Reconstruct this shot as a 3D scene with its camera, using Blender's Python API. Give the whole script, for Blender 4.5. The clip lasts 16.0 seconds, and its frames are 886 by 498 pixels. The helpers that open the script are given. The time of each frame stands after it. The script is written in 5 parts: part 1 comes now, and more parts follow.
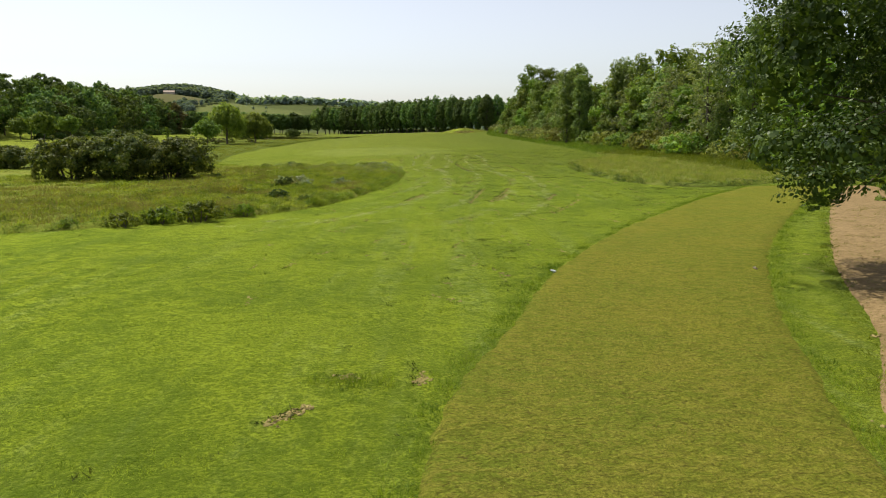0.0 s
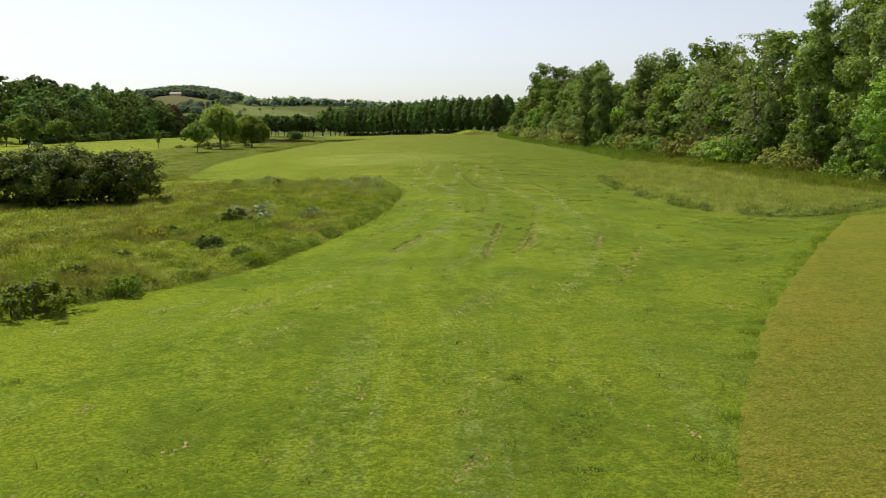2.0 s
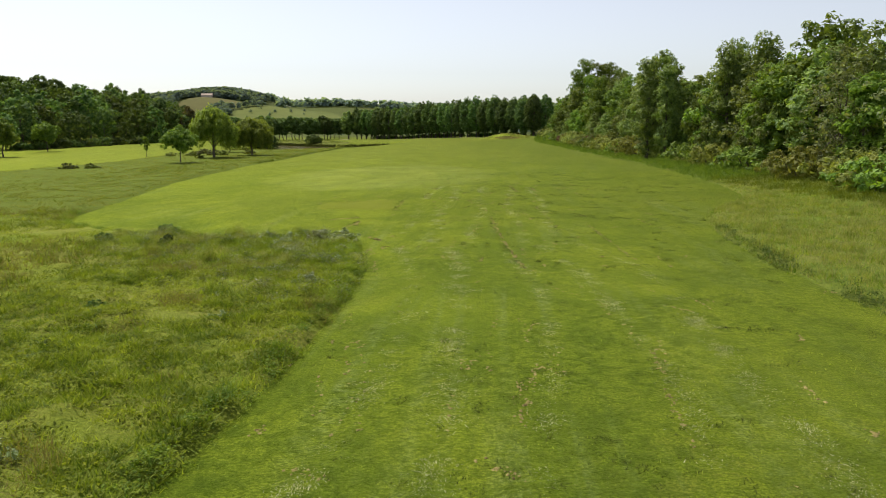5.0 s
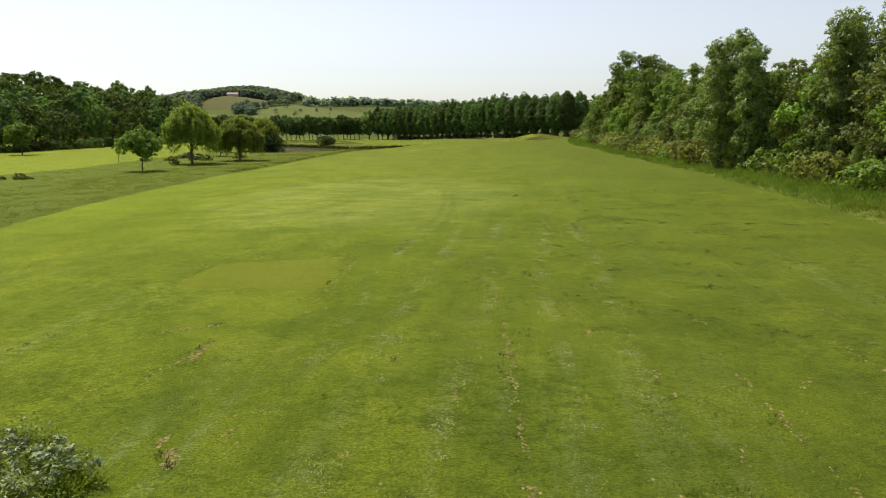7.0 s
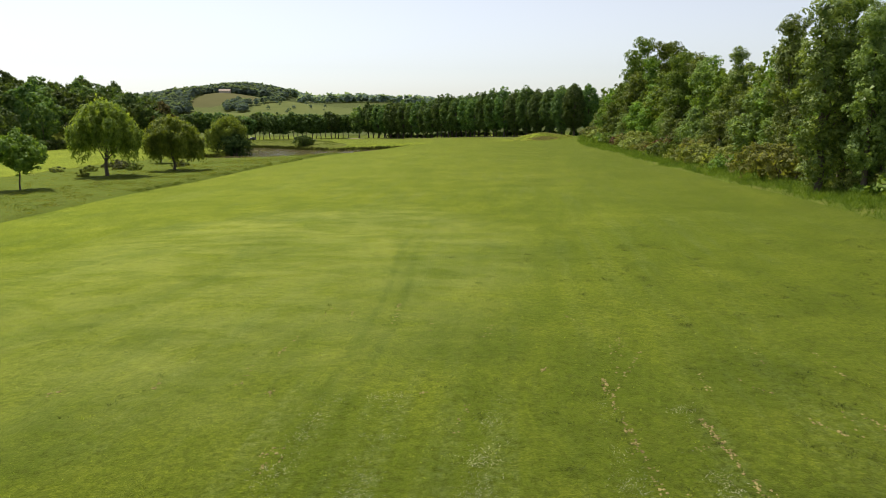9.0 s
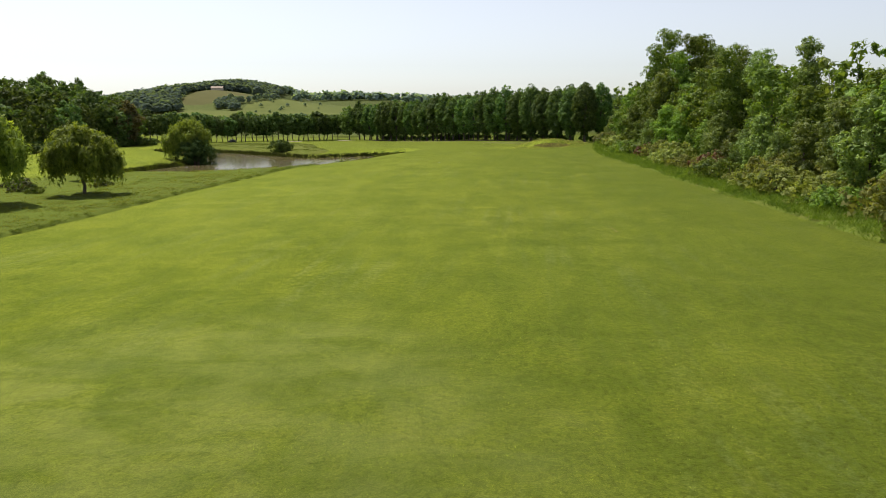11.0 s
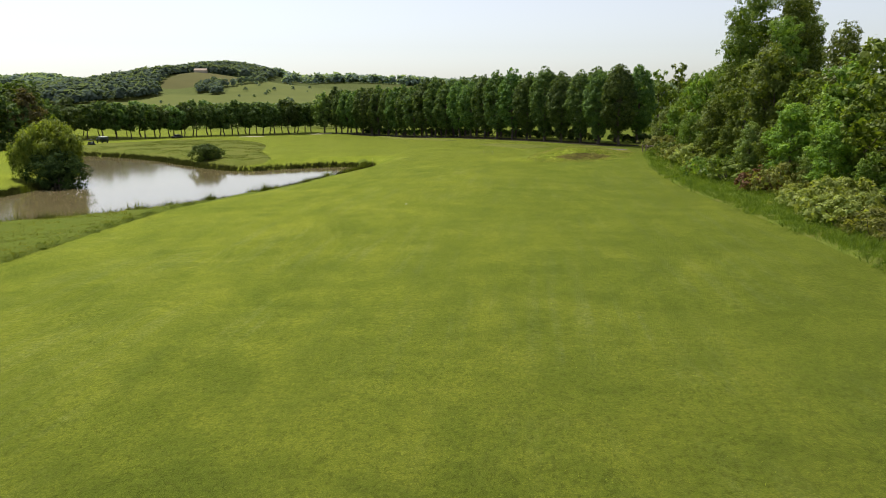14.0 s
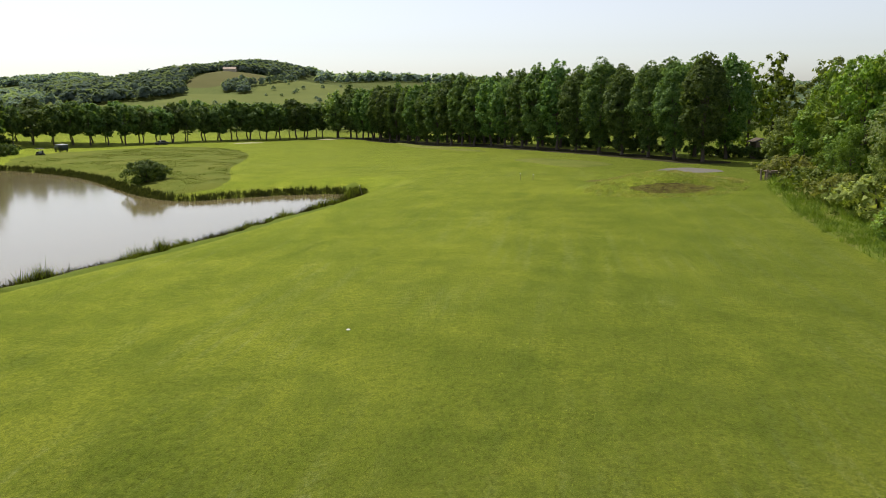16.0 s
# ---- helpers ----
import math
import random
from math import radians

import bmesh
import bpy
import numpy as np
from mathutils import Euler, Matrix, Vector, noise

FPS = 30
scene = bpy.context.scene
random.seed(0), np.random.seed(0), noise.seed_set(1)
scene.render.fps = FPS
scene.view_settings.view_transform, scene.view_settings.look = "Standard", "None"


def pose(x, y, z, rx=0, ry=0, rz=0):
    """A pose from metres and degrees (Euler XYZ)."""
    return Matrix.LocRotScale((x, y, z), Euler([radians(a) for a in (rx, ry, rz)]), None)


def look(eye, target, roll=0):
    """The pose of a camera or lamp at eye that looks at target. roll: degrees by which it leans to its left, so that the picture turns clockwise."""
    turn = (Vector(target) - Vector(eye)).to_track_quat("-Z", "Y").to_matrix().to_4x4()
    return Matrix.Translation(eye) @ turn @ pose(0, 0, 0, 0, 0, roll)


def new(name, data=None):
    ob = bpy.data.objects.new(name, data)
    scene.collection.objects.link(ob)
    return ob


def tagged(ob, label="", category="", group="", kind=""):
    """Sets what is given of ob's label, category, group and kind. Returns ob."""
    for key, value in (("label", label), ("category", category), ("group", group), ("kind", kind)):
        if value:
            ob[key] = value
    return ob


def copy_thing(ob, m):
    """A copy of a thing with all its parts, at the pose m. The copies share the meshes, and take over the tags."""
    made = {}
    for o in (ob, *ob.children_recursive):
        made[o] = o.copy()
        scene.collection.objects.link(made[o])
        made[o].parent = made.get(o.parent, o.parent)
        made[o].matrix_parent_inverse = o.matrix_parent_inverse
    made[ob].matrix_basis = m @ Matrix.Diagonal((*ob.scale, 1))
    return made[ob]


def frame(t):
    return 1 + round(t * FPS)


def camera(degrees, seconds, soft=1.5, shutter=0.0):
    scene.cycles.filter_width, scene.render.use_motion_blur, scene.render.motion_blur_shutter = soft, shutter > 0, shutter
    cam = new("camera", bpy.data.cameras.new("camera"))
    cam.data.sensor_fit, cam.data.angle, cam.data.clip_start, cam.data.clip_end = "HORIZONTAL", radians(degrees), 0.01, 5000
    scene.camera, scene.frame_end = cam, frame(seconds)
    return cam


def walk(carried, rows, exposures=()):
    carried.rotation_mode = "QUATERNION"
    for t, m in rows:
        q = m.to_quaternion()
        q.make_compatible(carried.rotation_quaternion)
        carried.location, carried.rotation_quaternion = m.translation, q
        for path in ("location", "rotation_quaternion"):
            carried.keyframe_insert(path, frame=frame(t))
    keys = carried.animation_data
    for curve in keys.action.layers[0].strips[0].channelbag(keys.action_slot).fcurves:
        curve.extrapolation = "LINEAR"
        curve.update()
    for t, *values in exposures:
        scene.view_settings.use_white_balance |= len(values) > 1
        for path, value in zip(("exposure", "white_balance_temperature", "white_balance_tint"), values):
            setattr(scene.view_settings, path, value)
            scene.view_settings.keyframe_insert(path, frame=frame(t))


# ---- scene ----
from mathutils.geometry import delaunay_2d_cdt

cam = camera(60.0, 16.0, soft=1.0)
PATH = [
    (0, (-0.467, 4.94, 4.93), (-0.477, 6.913, 4.606), 0.1),
    (0.5, (-0.401, 8.198, 5.099), (-0.416, 10.171, 4.773), -0.2),
    (1, (-0.363, 11.718, 5.247), (-0.382, 13.691, 4.922), -0.2),
    (1.5, (-0.342, 15.603, 5.404), (-0.368, 17.576, 5.08), -0.2),
    (2, (-0.306, 19.693, 5.56), (-0.34, 21.666, 5.236), -0.2),
    (2.5, (-0.23, 23.898, 5.704), (-0.271, 25.872, 5.38), -0.2),
    (3, (-0.062, 28.31, 5.864), (-0.117, 30.283, 5.54), -0.2),
    (3.5, (0.02, 33.286, 6.026), (-0.049, 35.259, 5.703), -0.2),
    (4, (0.11, 38.724, 6.146), (0.024, 40.696, 5.824), -0.2),
    (6.5, (1.158, 71.966, 6.372), (0.975, 73.931, 6.05), -0.3),
    (7, (1.096, 79.688, 6.439), (0.897, 81.652, 6.116), -0.3),
    (7.5, (0.945, 87.667, 6.614), (0.745, 89.631, 6.289), -0.4),
    (8, (0.723, 96.042, 6.657), (0.524, 98.005, 6.33), -0.4),
    (8.5, (0.527, 104.334, 6.682), (0.329, 106.296, 6.353), -0.4),
    (9, (0.307, 112.815, 6.962), (0.107, 114.777, 6.629), -0.6),
    (11.5, (-1.979, 152.04, 9.017), (-2.175, 154.001, 8.678), -0.4),
    (12, (-2.472, 161.952, 9.581), (-2.668, 163.912, 9.239), -0.4),
    (12.5, (-2.984, 172.45, 10.269), (-3.18, 174.407, 9.906), -0.5),
    (13, (-3.491, 183.474, 10.981), (-3.686, 185.427, 10.6), -0.4),
    (13.5, (-3.906, 195.125, 11.521), (-4.102, 197.078, 11.136), -0.5),
    (14, (-4.392, 206.76, 11.427), (-4.588, 208.713, 11.043), -0.5),
    (14.5, (-4.968, 218.546, 11.339), (-5.163, 220.499, 10.954), -0.5),
    (15, (-5.438, 230.226, 11.361), (-5.641, 232.178, 10.976), -0.6),
    (15.5, (-5.882, 242.122, 11.429), (-6.118, 244.071, 11.045), -0.5),
    (16, (-6.372, 253.927, 11.63), (-6.663, 255.868, 11.245), -0.5),
]
walk(cam, [(t, look(eye, target, roll)) for t, eye, target, roll in PATH])

# ---- light ----
SUN_EL, SUN_DIR = radians(57), Vector((-0.70, 0.714, 0.0))
world = bpy.data.worlds.new("sky_world")
scene.world = world
world.use_nodes = True
wn, wl = world.node_tree.nodes, world.node_tree.links
sky = wn.new("ShaderNodeTexSky")
sky.sky_type, sky.sun_disc = "NISHITA", False
sky.sun_elevation, sky.sun_rotation = SUN_EL, math.atan2(SUN_DIR.x, SUN_DIR.y)
sky.air_density, sky.dust_density, sky.ozone_density, sky.altitude = 0.9, 1.2, 1.6, 60
wn["Background"].inputs["Strength"].default_value = 0.112
scene.view_settings.exposure = 0.38
hazy = wn.new("ShaderNodeHueSaturation")
hazy.inputs["Hue"].default_value = 0.512
hazy.inputs["Saturation"].default_value, hazy.inputs["Value"].default_value = 0.46, 1.0
wl.new(sky.outputs[0], hazy.inputs["Color"])
wl.new(hazy.outputs[0], wn["Background"].inputs["Color"])

sun_data = bpy.data.lights.new("sun", "SUN")
sun_data.energy, sun_data.angle, sun_data.color = 4.2, radians(0.6), (1.0, 0.94, 0.83)
sun = new("sun", sun_data)
sun_eye = Vector((SUN_DIR.x * math.cos(SUN_EL), SUN_DIR.y * math.cos(SUN_EL), math.sin(SUN_EL)))
sun.matrix_world = look(sun_eye * 300, (0, 0, 0))


# ---- materials ----
class Nodes:
    """A short way to wire a node material."""

    def __init__(self, name):
        self.mat = bpy.data.materials.new(name)
        self.mat.use_nodes = True
        self.n, self.l = self.mat.node_tree.nodes, self.mat.node_tree.links
        self.bsdf = self.n["Principled BSDF"]
        self.pos = self.n.new("ShaderNodeNewGeometry").outputs["Position"]

    def scaled(self, s):
        node = self.n.new("ShaderNodeMapping")
        node.inputs["Scale"].default_value = s
        self.l.new(self.pos, node.inputs["Vector"])
        return node.outputs[0]

    def noise(self, scale, detail=4, rough=0.55, vector=None, warp=0.0):
        node = self.n.new("ShaderNodeTexNoise")
        node.inputs["Scale"].default_value, node.inputs["Detail"].default_value = scale, detail
        node.inputs["Roughness"].default_value, node.inputs["Distortion"].default_value = rough, warp
        self.l.new(vector if vector is not None else self.pos, node.inputs["Vector"])
        return node.outputs["Fac"]

    def ramp(self, fac, lo, hi, a=0.0, b=1.0):
        node = self.n.new("ShaderNodeMapRange")
        node.inputs["From Min"].default_value, node.inputs["From Max"].default_value = lo, hi
        node.inputs["To Min"].default_value, node.inputs["To Max"].default_value = a, b
        self.l.new(fac, node.inputs["Value"])
        return node.outputs[0]

    def value(self, op, a, b=0.0):
        node = self.n.new("ShaderNodeMath")
        node.operation = op
        for socket, v in zip(node.inputs, (a, b)):
            if isinstance(v, (int, float)):
                socket.default_value = v
            else:
                self.l.new(v, socket)
        return node.outputs[0]

    def mix(self, fac, a, b, blend="MIX"):
        node = self.n.new("ShaderNodeMix")
        node.data_type, node.blend_type = "RGBA", blend
        for socket, v in zip((node.inputs[0], node.inputs[6], node.inputs[7]), (fac, a, b)):
            if isinstance(v, (int, float)):
                socket.default_value = v
            elif isinstance(v, tuple):
                socket.default_value = (*v, 1.0)
            else:
                self.l.new(v, socket)
        return node.outputs[2]

    def bump(self, height, strength=0.5, distance=0.05):
        node = self.n.new("ShaderNodeBump")
        node.inputs["Strength"].default_value, node.inputs["Distance"].default_value = strength, distance
        self.l.new(height, node.inputs["Height"])
        self.l.new(node.outputs[0], self.bsdf.inputs["Normal"])
        return node.outputs[0]

    def blades_lobe(self, amount, color, gain, rough=0.5):
        """Light that grass blades throw on, away from the sun: a broad lobe in the grass's own colour."""
        lobe, both = self.n.new("ShaderNodeBsdfGlossy"), self.n.new("ShaderNodeMixShader")
        self.l.new(self.mix(1.0, color, gain, "MULTIPLY"), lobe.inputs["Color"])
        lobe.inputs["Roughness"].default_value = rough
        both.inputs[0].default_value = amount
        for link in list(self.bsdf.inputs["Normal"].links):
            self.l.new(link.from_socket, lobe.inputs["Normal"])
        self.l.new(self.bsdf.outputs[0], both.inputs[1])
        self.l.new(lobe.outputs[0], both.inputs[2])
        self.l.new(both.outputs[0], self.n["Material Output"].inputs["Surface"])

    def done(self, color, rough=0.9, gloss=0.2):
        if isinstance(color, tuple):
            self.bsdf.inputs["Base Color"].default_value = (*color, 1.0)
        else:
            self.l.new(color, self.bsdf.inputs["Base Color"])
        self.bsdf.inputs["Roughness"].default_value = rough
        self.bsdf.inputs["Specular IOR Level"].default_value = gloss
        return self.mat


def turf_material():
    m = Nodes("mown_turf")
    xyz = m.n.new("ShaderNodeSeparateXYZ")
    m.l.new(m.pos, xyz.inputs[0])
    broad = m.noise(0.035, 4, 0.6, m.scaled((1.5, 0.7, 1)), 0.5)
    mottle = m.noise(0.42, 5, 0.62, m.scaled((0.8, 0.6, 1)), 0.6)
    tussock = m.noise(2.6, 5, 0.68, None, 0.3)
    fine = m.noise(13.0, 4, 0.75)
    blade = m.noise(42.0, 3, 0.8)
    coarse = m.ramp(m.noise(0.11, 4, 0.6), 0.40, 0.60, 0.25, 1.0)
    color = m.mix(m.ramp(broad, 0.38, 0.62), (0.132, 0.154, 0.015), (0.098, 0.126, 0.013))
    color = m.mix(m.ramp(mottle, 0.40, 0.52, 0.7, 0.0), color, (0.156, 0.178, 0.018))
    color = m.mix(m.ramp(mottle, 0.50, 0.64, 0.0, 0.75), color, (0.056, 0.080, 0.010))
    straw = m.value("MULTIPLY", m.ramp(m.noise(0.7, 5, 0.75), 0.54, 0.62), m.ramp(m.noise(0.045, 3), 0.47, 0.57))
    color = m.mix(m.value("MULTIPLY", straw, 0.4), color, (0.175, 0.155, 0.036))
    # pale thatch along the mowing lines
    streak = m.noise(1.5, 3, 0.6, m.scaled((1.0, 0.035, 1)), 0.2)
    thatch = m.value("MULTIPLY", m.ramp(streak, 0.50, 0.62), m.ramp(m.noise(0.05, 4, 0.65), 0.42, 0.58))
    thatch = m.value("MULTIPLY", thatch, m.ramp(m.noise(3.5, 4, 0.8), 0.42, 0.58, 0.05, 1.0))
    color = m.mix(m.value("MULTIPLY", thatch, 0.7), color, (0.185, 0.205, 0.105))
    # a broad pale oval of thinner grass
    worn_oval = m.n.new("ShaderNodeVectorMath")
    worn_oval.operation = "DISTANCE"
    m.l.new(m.scaled((1 / 15, 1 / 26, 0)), worn_oval.inputs[0])
    worn_oval.inputs[1].default_value = (-13 / 15, 153 / 26, 0)
    oval = m.ramp(m.value("ADD", worn_oval.outputs["Value"], m.value("MULTIPLY", m.noise(0.12, 3), 0.5)), 1.35, 1.0, 0, 0.38)
    oval = m.value("MULTIPLY", oval, m.ramp(m.noise(0.5, 4, 0.6, m.scaled((0.6, 1.0, 1)), 0.6), 0.38, 0.58, 0.3, 1.0))
    # coarser, darker tufts, most of them where the turf is rough
    tufts = m.value("MULTIPLY", m.ramp(tussock, 0.48, 0.58), coarse)
    color = m.mix(m.value("MULTIPLY", tufts, 0.88), color, (0.042, 0.066, 0.006))
    color = m.mix(m.ramp(tussock, 0.46, 0.36, 0.0, 0.38), color, (0.148, 0.172, 0.020))
    color = m.mix(m.ramp(fine, 0.45, 0.57, 0.0, 0.72), color, (0.040, 0.060, 0.006))
    color = m.mix(m.ramp(fine, 0.45, 0.36, 0.0, 0.48), color, (0.160, 0.186, 0.030))
    color = m.mix(m.ramp(blade, 0.44, 0.56, 0, 0.5), color, (0.036, 0.054, 0.005))
    color = m.mix(m.ramp(xyz.outputs[1], 95, 135, 0, 0.34), color, (0.108, 0.134, 0.015))
    stub = m.noise(5.5, 4, 0.75, m.scaled((1.0, 0.7, 1)), 0.4)
    color = m.mix(m.value("MULTIPLY", m.ramp(stub, 0.50, 0.58, 0, 0.75), m.ramp(xyz.outputs[1], 95, 120)), color, (0.050, 0.066, 0.008))
    color = m.mix(oval, color, (0.156, 0.172, 0.056))
    swell = m.noise(0.20, 4, 0.6, m.scaled((0.45, 1.0, 1)), 1.2)
    swell = m.mix(m.ramp(swell, 0.36, 0.64), (0.87, 0.92, 0.86), (1.11, 1.11, 1.12))
    color = m.mix(m.ramp(xyz.outputs[1], 85, 125), color, m.mix(1.0, color, swell, "MULTIPLY"))
    # towards the right, the dimmer look away from the sun is coloured in
    lie = m.value("ADD", m.noise(0.22, 5, 0.68, m.scaled((1.1, 0.40, 1)), 1.0), m.ramp(xyz.outputs[0], -8, 14, -0.05, 0.12))
    older_shaded = m.mix(m.ramp(lie, 0.38, 0.64), m.mix(1.0, color, (0.94, 0.94, 1.0), "MULTIPLY"), m.mix(1.0, color, (0.70, 0.76, 0.8), "MULTIPLY"))
    older_shaded = m.mix(m.ramp(xyz.outputs[1], 150, 215), older_shaded, m.mix(1.0, older_shaded, (1.05, 1.0, 1.3), "MULTIPLY"))
    color = m.mix(m.ramp(xyz.outputs[1], 18, 70), color, older_shaded)
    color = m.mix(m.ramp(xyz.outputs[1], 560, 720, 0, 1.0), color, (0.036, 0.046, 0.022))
    # farthest ground: woodland green, with distance haze put in as blue
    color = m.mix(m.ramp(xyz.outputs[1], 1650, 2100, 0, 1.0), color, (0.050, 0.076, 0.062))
    color = m.mix(m.ramp(xyz.outputs[1], 60, 115), m.mix(1.0, color, (0.712, 0.765, 0.64), "MULTIPLY"), m.mix(1.0, color, (0.668, 0.660, 0.640), "MULTIPLY"))
    # two faint wheel lines pressed into the grass
    across = m.value("ABSOLUTE", m.value("ADD", m.value("ADD", xyz.outputs[0], m.value("MULTIPLY", xyz.outputs[1], 0.062)), m.value("SUBTRACT", m.value("MULTIPLY", m.noise(0.06, 2), 1.2), 4.3)))
    wheel = m.ramp(m.value("ABSOLUTE", m.value("SUBTRACT", across, 0.42)), 0.26, 0.08)
    wheel = m.value("MULTIPLY", wheel, m.value("MULTIPLY", m.ramp(xyz.outputs[1], 116, 134), m.ramp(xyz.outputs[1], 178, 152)))
    wheel = m.value("MULTIPLY", wheel, m.ramp(m.noise(0.8, 3, 0.6), 0.38, 0.56, 0.25, 0.8))
    color = m.mix(wheel, color, m.mix(1.0, color, (0.72, 0.78, 0.8), "MULTIPLY"))
    relief_ = m.value("ADD", m.value("MULTIPLY", tussock, 1.2), m.value("ADD", m.value("MULTIPLY", mottle, 0.35), m.value("ADD", m.value("MULTIPLY", fine, 0.6), m.value("MULTIPLY", blade, 0.2))))
    m.bump(relief_, 1.0, 0.12)
    m.bsdf.inputs["Sheen Weight"].default_value, m.bsdf.inputs["Sheen Roughness"].default_value = 0.25, 0.34
    m.bsdf.inputs["Sheen Tint"].default_value = (0.74, 0.76, 0.16, 1)
    m.blades_lobe(0.15, color, (9.9, 9.6, 6.8), 0.46)
    return m.done(color, 0.95, 0.02)


def tee_material():
    m = Nodes("tee_turf")
    patch = m.noise(0.35, 4, 0.6)
    clods = m.noise(4.0, 5, 0.7, m.scaled((0.75, 1.0, 1)), 0.8)
    pits = m.noise(8.0, 4, 0.7, m.scaled((0.75, 1.1, 1)), 1.2)
    fine = m.noise(18, 4, 0.75)
    blade = m.noise(50, 3, 0.8)
    color = m.mix(m.ramp(patch, 0.35, 0.65), (0.198, 0.204, 0.024), (0.138, 0.180, 0.018))
    color = m.mix(m.ramp(clods, 0.44, 0.60, 0, 0.7), color, (0.224, 0.208, 0.036))
    color = m.mix(m.ramp(clods, 0.48, 0.36, 0, 0.7), color, (0.112, 0.134, 0.016))
    color = m.mix(m.ramp(fine, 0.44, 0.34, 0, 0.45), color, (0.265, 0.240, 0.056))
    color = m.mix(m.ramp(fine, 0.47, 0.60, 0, 0.6), color, (0.070, 0.066, 0.013))
    color = m.mix(m.ramp(pits, 0.54, 0.68, 0, 0.75), color, (0.062, 0.054, 0.013))
    color = m.mix(m.ramp(blade, 0.42, 0.62, 0, 0.4), color, (0.074, 0.078, 0.012))
    m.bump(m.value("ADD", m.value("MULTIPLY", fine, 0.5), m.value("SUBTRACT", clods, pits)), 1.0, 0.10)
    m.blades_lobe(0.06, color, (4.0, 4.0, 2.8), 0.55)
    return m.done(color, 0.95, 0.02)


def rough_material(name, green, tan, dark, strip=None):
    m = Nodes(name)
    patch = m.noise(0.13, 4, 0.65)
    mid = m.noise(0.9, 4, 0.7)
    fine = m.noise(7, 5, 0.8)
    color = m.mix(m.ramp(patch, 0.4, 0.62), green, tan)
    if strip:
        xyz = m.n.new("ShaderNodeSeparateXYZ")
        m.l.new(m.pos, xyz.inputs[0])
        color = m.mix(m.ramp(xyz.outputs[1], 97, 112, 0, 0.9), color, strip)
    color = m.mix(m.ramp(mid, 0.5, 0.7, 0, 0.7), color, m.mix(0.5, color, dark))
    color = m.mix(m.ramp(fine, 0.44, 0.60, 0, 0.75), color, m.mix(0.75, color, dark))
    m.bump(fine, 0.9, 0.12)
    m.blades_lobe(0.06, color, (3.5, 3.5, 3.0), 0.55)
    return m.done(color, 0.9, 0.03)


def plain(name, a, b, scale=6.0, rough=0.8, bump=0.3, distance=0.02, gloss=0.3, metal=0.0):
    m = Nodes(name)
    f = m.noise(scale, 5, 0.65)
    color = m.mix(m.ramp(m.noise(scale * 0.17, 3), 0.35, 0.7, 0, 0.5), m.mix(m.ramp(f, 0.35, 0.68), a, b), b)
    if bump:
        m.bump(f, bump, distance)
    m.bsdf.inputs["Metallic"].default_value = metal
    return m.done(color, rough, gloss)


def leaf_material(name, dark, light, glow=0.35, gloss=0.35, rough=0.45):
    """Leaves: two greens by leaf, a tint by tree, lit and dark clumps painted over the crown, light that passes
    through.
    """
    m = Nodes(name)
    geo = m.n.new("ShaderNodeNewGeometry")
    info = m.n.new("ShaderNodeObjectInfo")
    color = m.mix(geo.outputs["Random Per Island"], dark, light)
    # noise colours in the highlights and dark gaps of leaf clumps
    clump = m.noise(0.9, 3, 0.6)
    color = m.mix(m.ramp(clump, 0.50, 0.62, 0, 0.6), color, (light[0] * 1.2, light[1] * 1.18, light[2] * 1.1))
    color = m.mix(m.ramp(clump, 0.48, 0.38, 0, 0.6), color, (dark[0] * 0.8, dark[1] * 0.85, dark[2] * 0.9))
    tint = m.n.new("ShaderNodeHueSaturation")
    m.l.new(m.ramp(info.outputs["Random"], 0, 1, 0.482, 0.516), tint.inputs["Hue"])
    m.l.new(m.ramp(info.outputs["Random"], 0, 1, 0.66, 1.32), tint.inputs["Value"])
    m.l.new(color, tint.inputs["Color"])
    mat = m.done(tint.outputs[0], rough, gloss)
    through_leaf = m.n.new("ShaderNodeBsdfTranslucent")
    m.l.new(m.mix(1.0, tint.outputs[0], (1.45, 1.42, 0.5), "MULTIPLY"), through_leaf.inputs["Color"])
    both = m.n.new("ShaderNodeMixShader")
    both.inputs[0].default_value = glow
    m.l.new(m.bsdf.outputs[0], both.inputs[1])
    m.l.new(through_leaf.outputs[0], both.inputs[2])
    m.l.new(both.outputs[0], m.n["Material Output"].inputs["Surface"])
    return mat


def water_material():
    m = Nodes("pond_water")
    color = m.mix(m.noise(0.06, 3), (0.180, 0.146, 0.070), (0.150, 0.124, 0.062))
    m.bump(m.noise(1.6, 3, 0.5, m.scaled((1, 0.5, 1))), 0.05, 0.05)
    return m.done(color, 0.08, 1.0)


TURF, TEE = turf_material(), tee_material()
ROUGH = rough_material("rough_grass", (0.145, 0.185, 0.020), (0.178, 0.188, 0.036), (0.060, 0.086, 0.012), (0.086, 0.112, 0.017))
BANK = rough_material("bank_grass", (0.120, 0.162, 0.022), (0.158, 0.165, 0.038), (0.060, 0.092, 0.016))
BLADES = leaf_material("tall_grass_blades", (0.134, 0.168, 0.021), (0.25, 0.284, 0.045), 0.42, 0.08, 0.7)
DRY_BLADES = leaf_material("seeding_grass_blades", (0.18, 0.182, 0.062), (0.3, 0.285, 0.115), 0.38, 0.08, 0.8)
BANK_BLADES = leaf_material("bank_grass_blades", (0.062, 0.098, 0.014), (0.140, 0.180, 0.028), 0.36, 0.05, 0.7)
TIP_BLADES = leaf_material("fresh_grass_blades", (0.112, 0.172, 0.018), (0.250, 0.310, 0.036), 0.42, 0.1, 0.55)
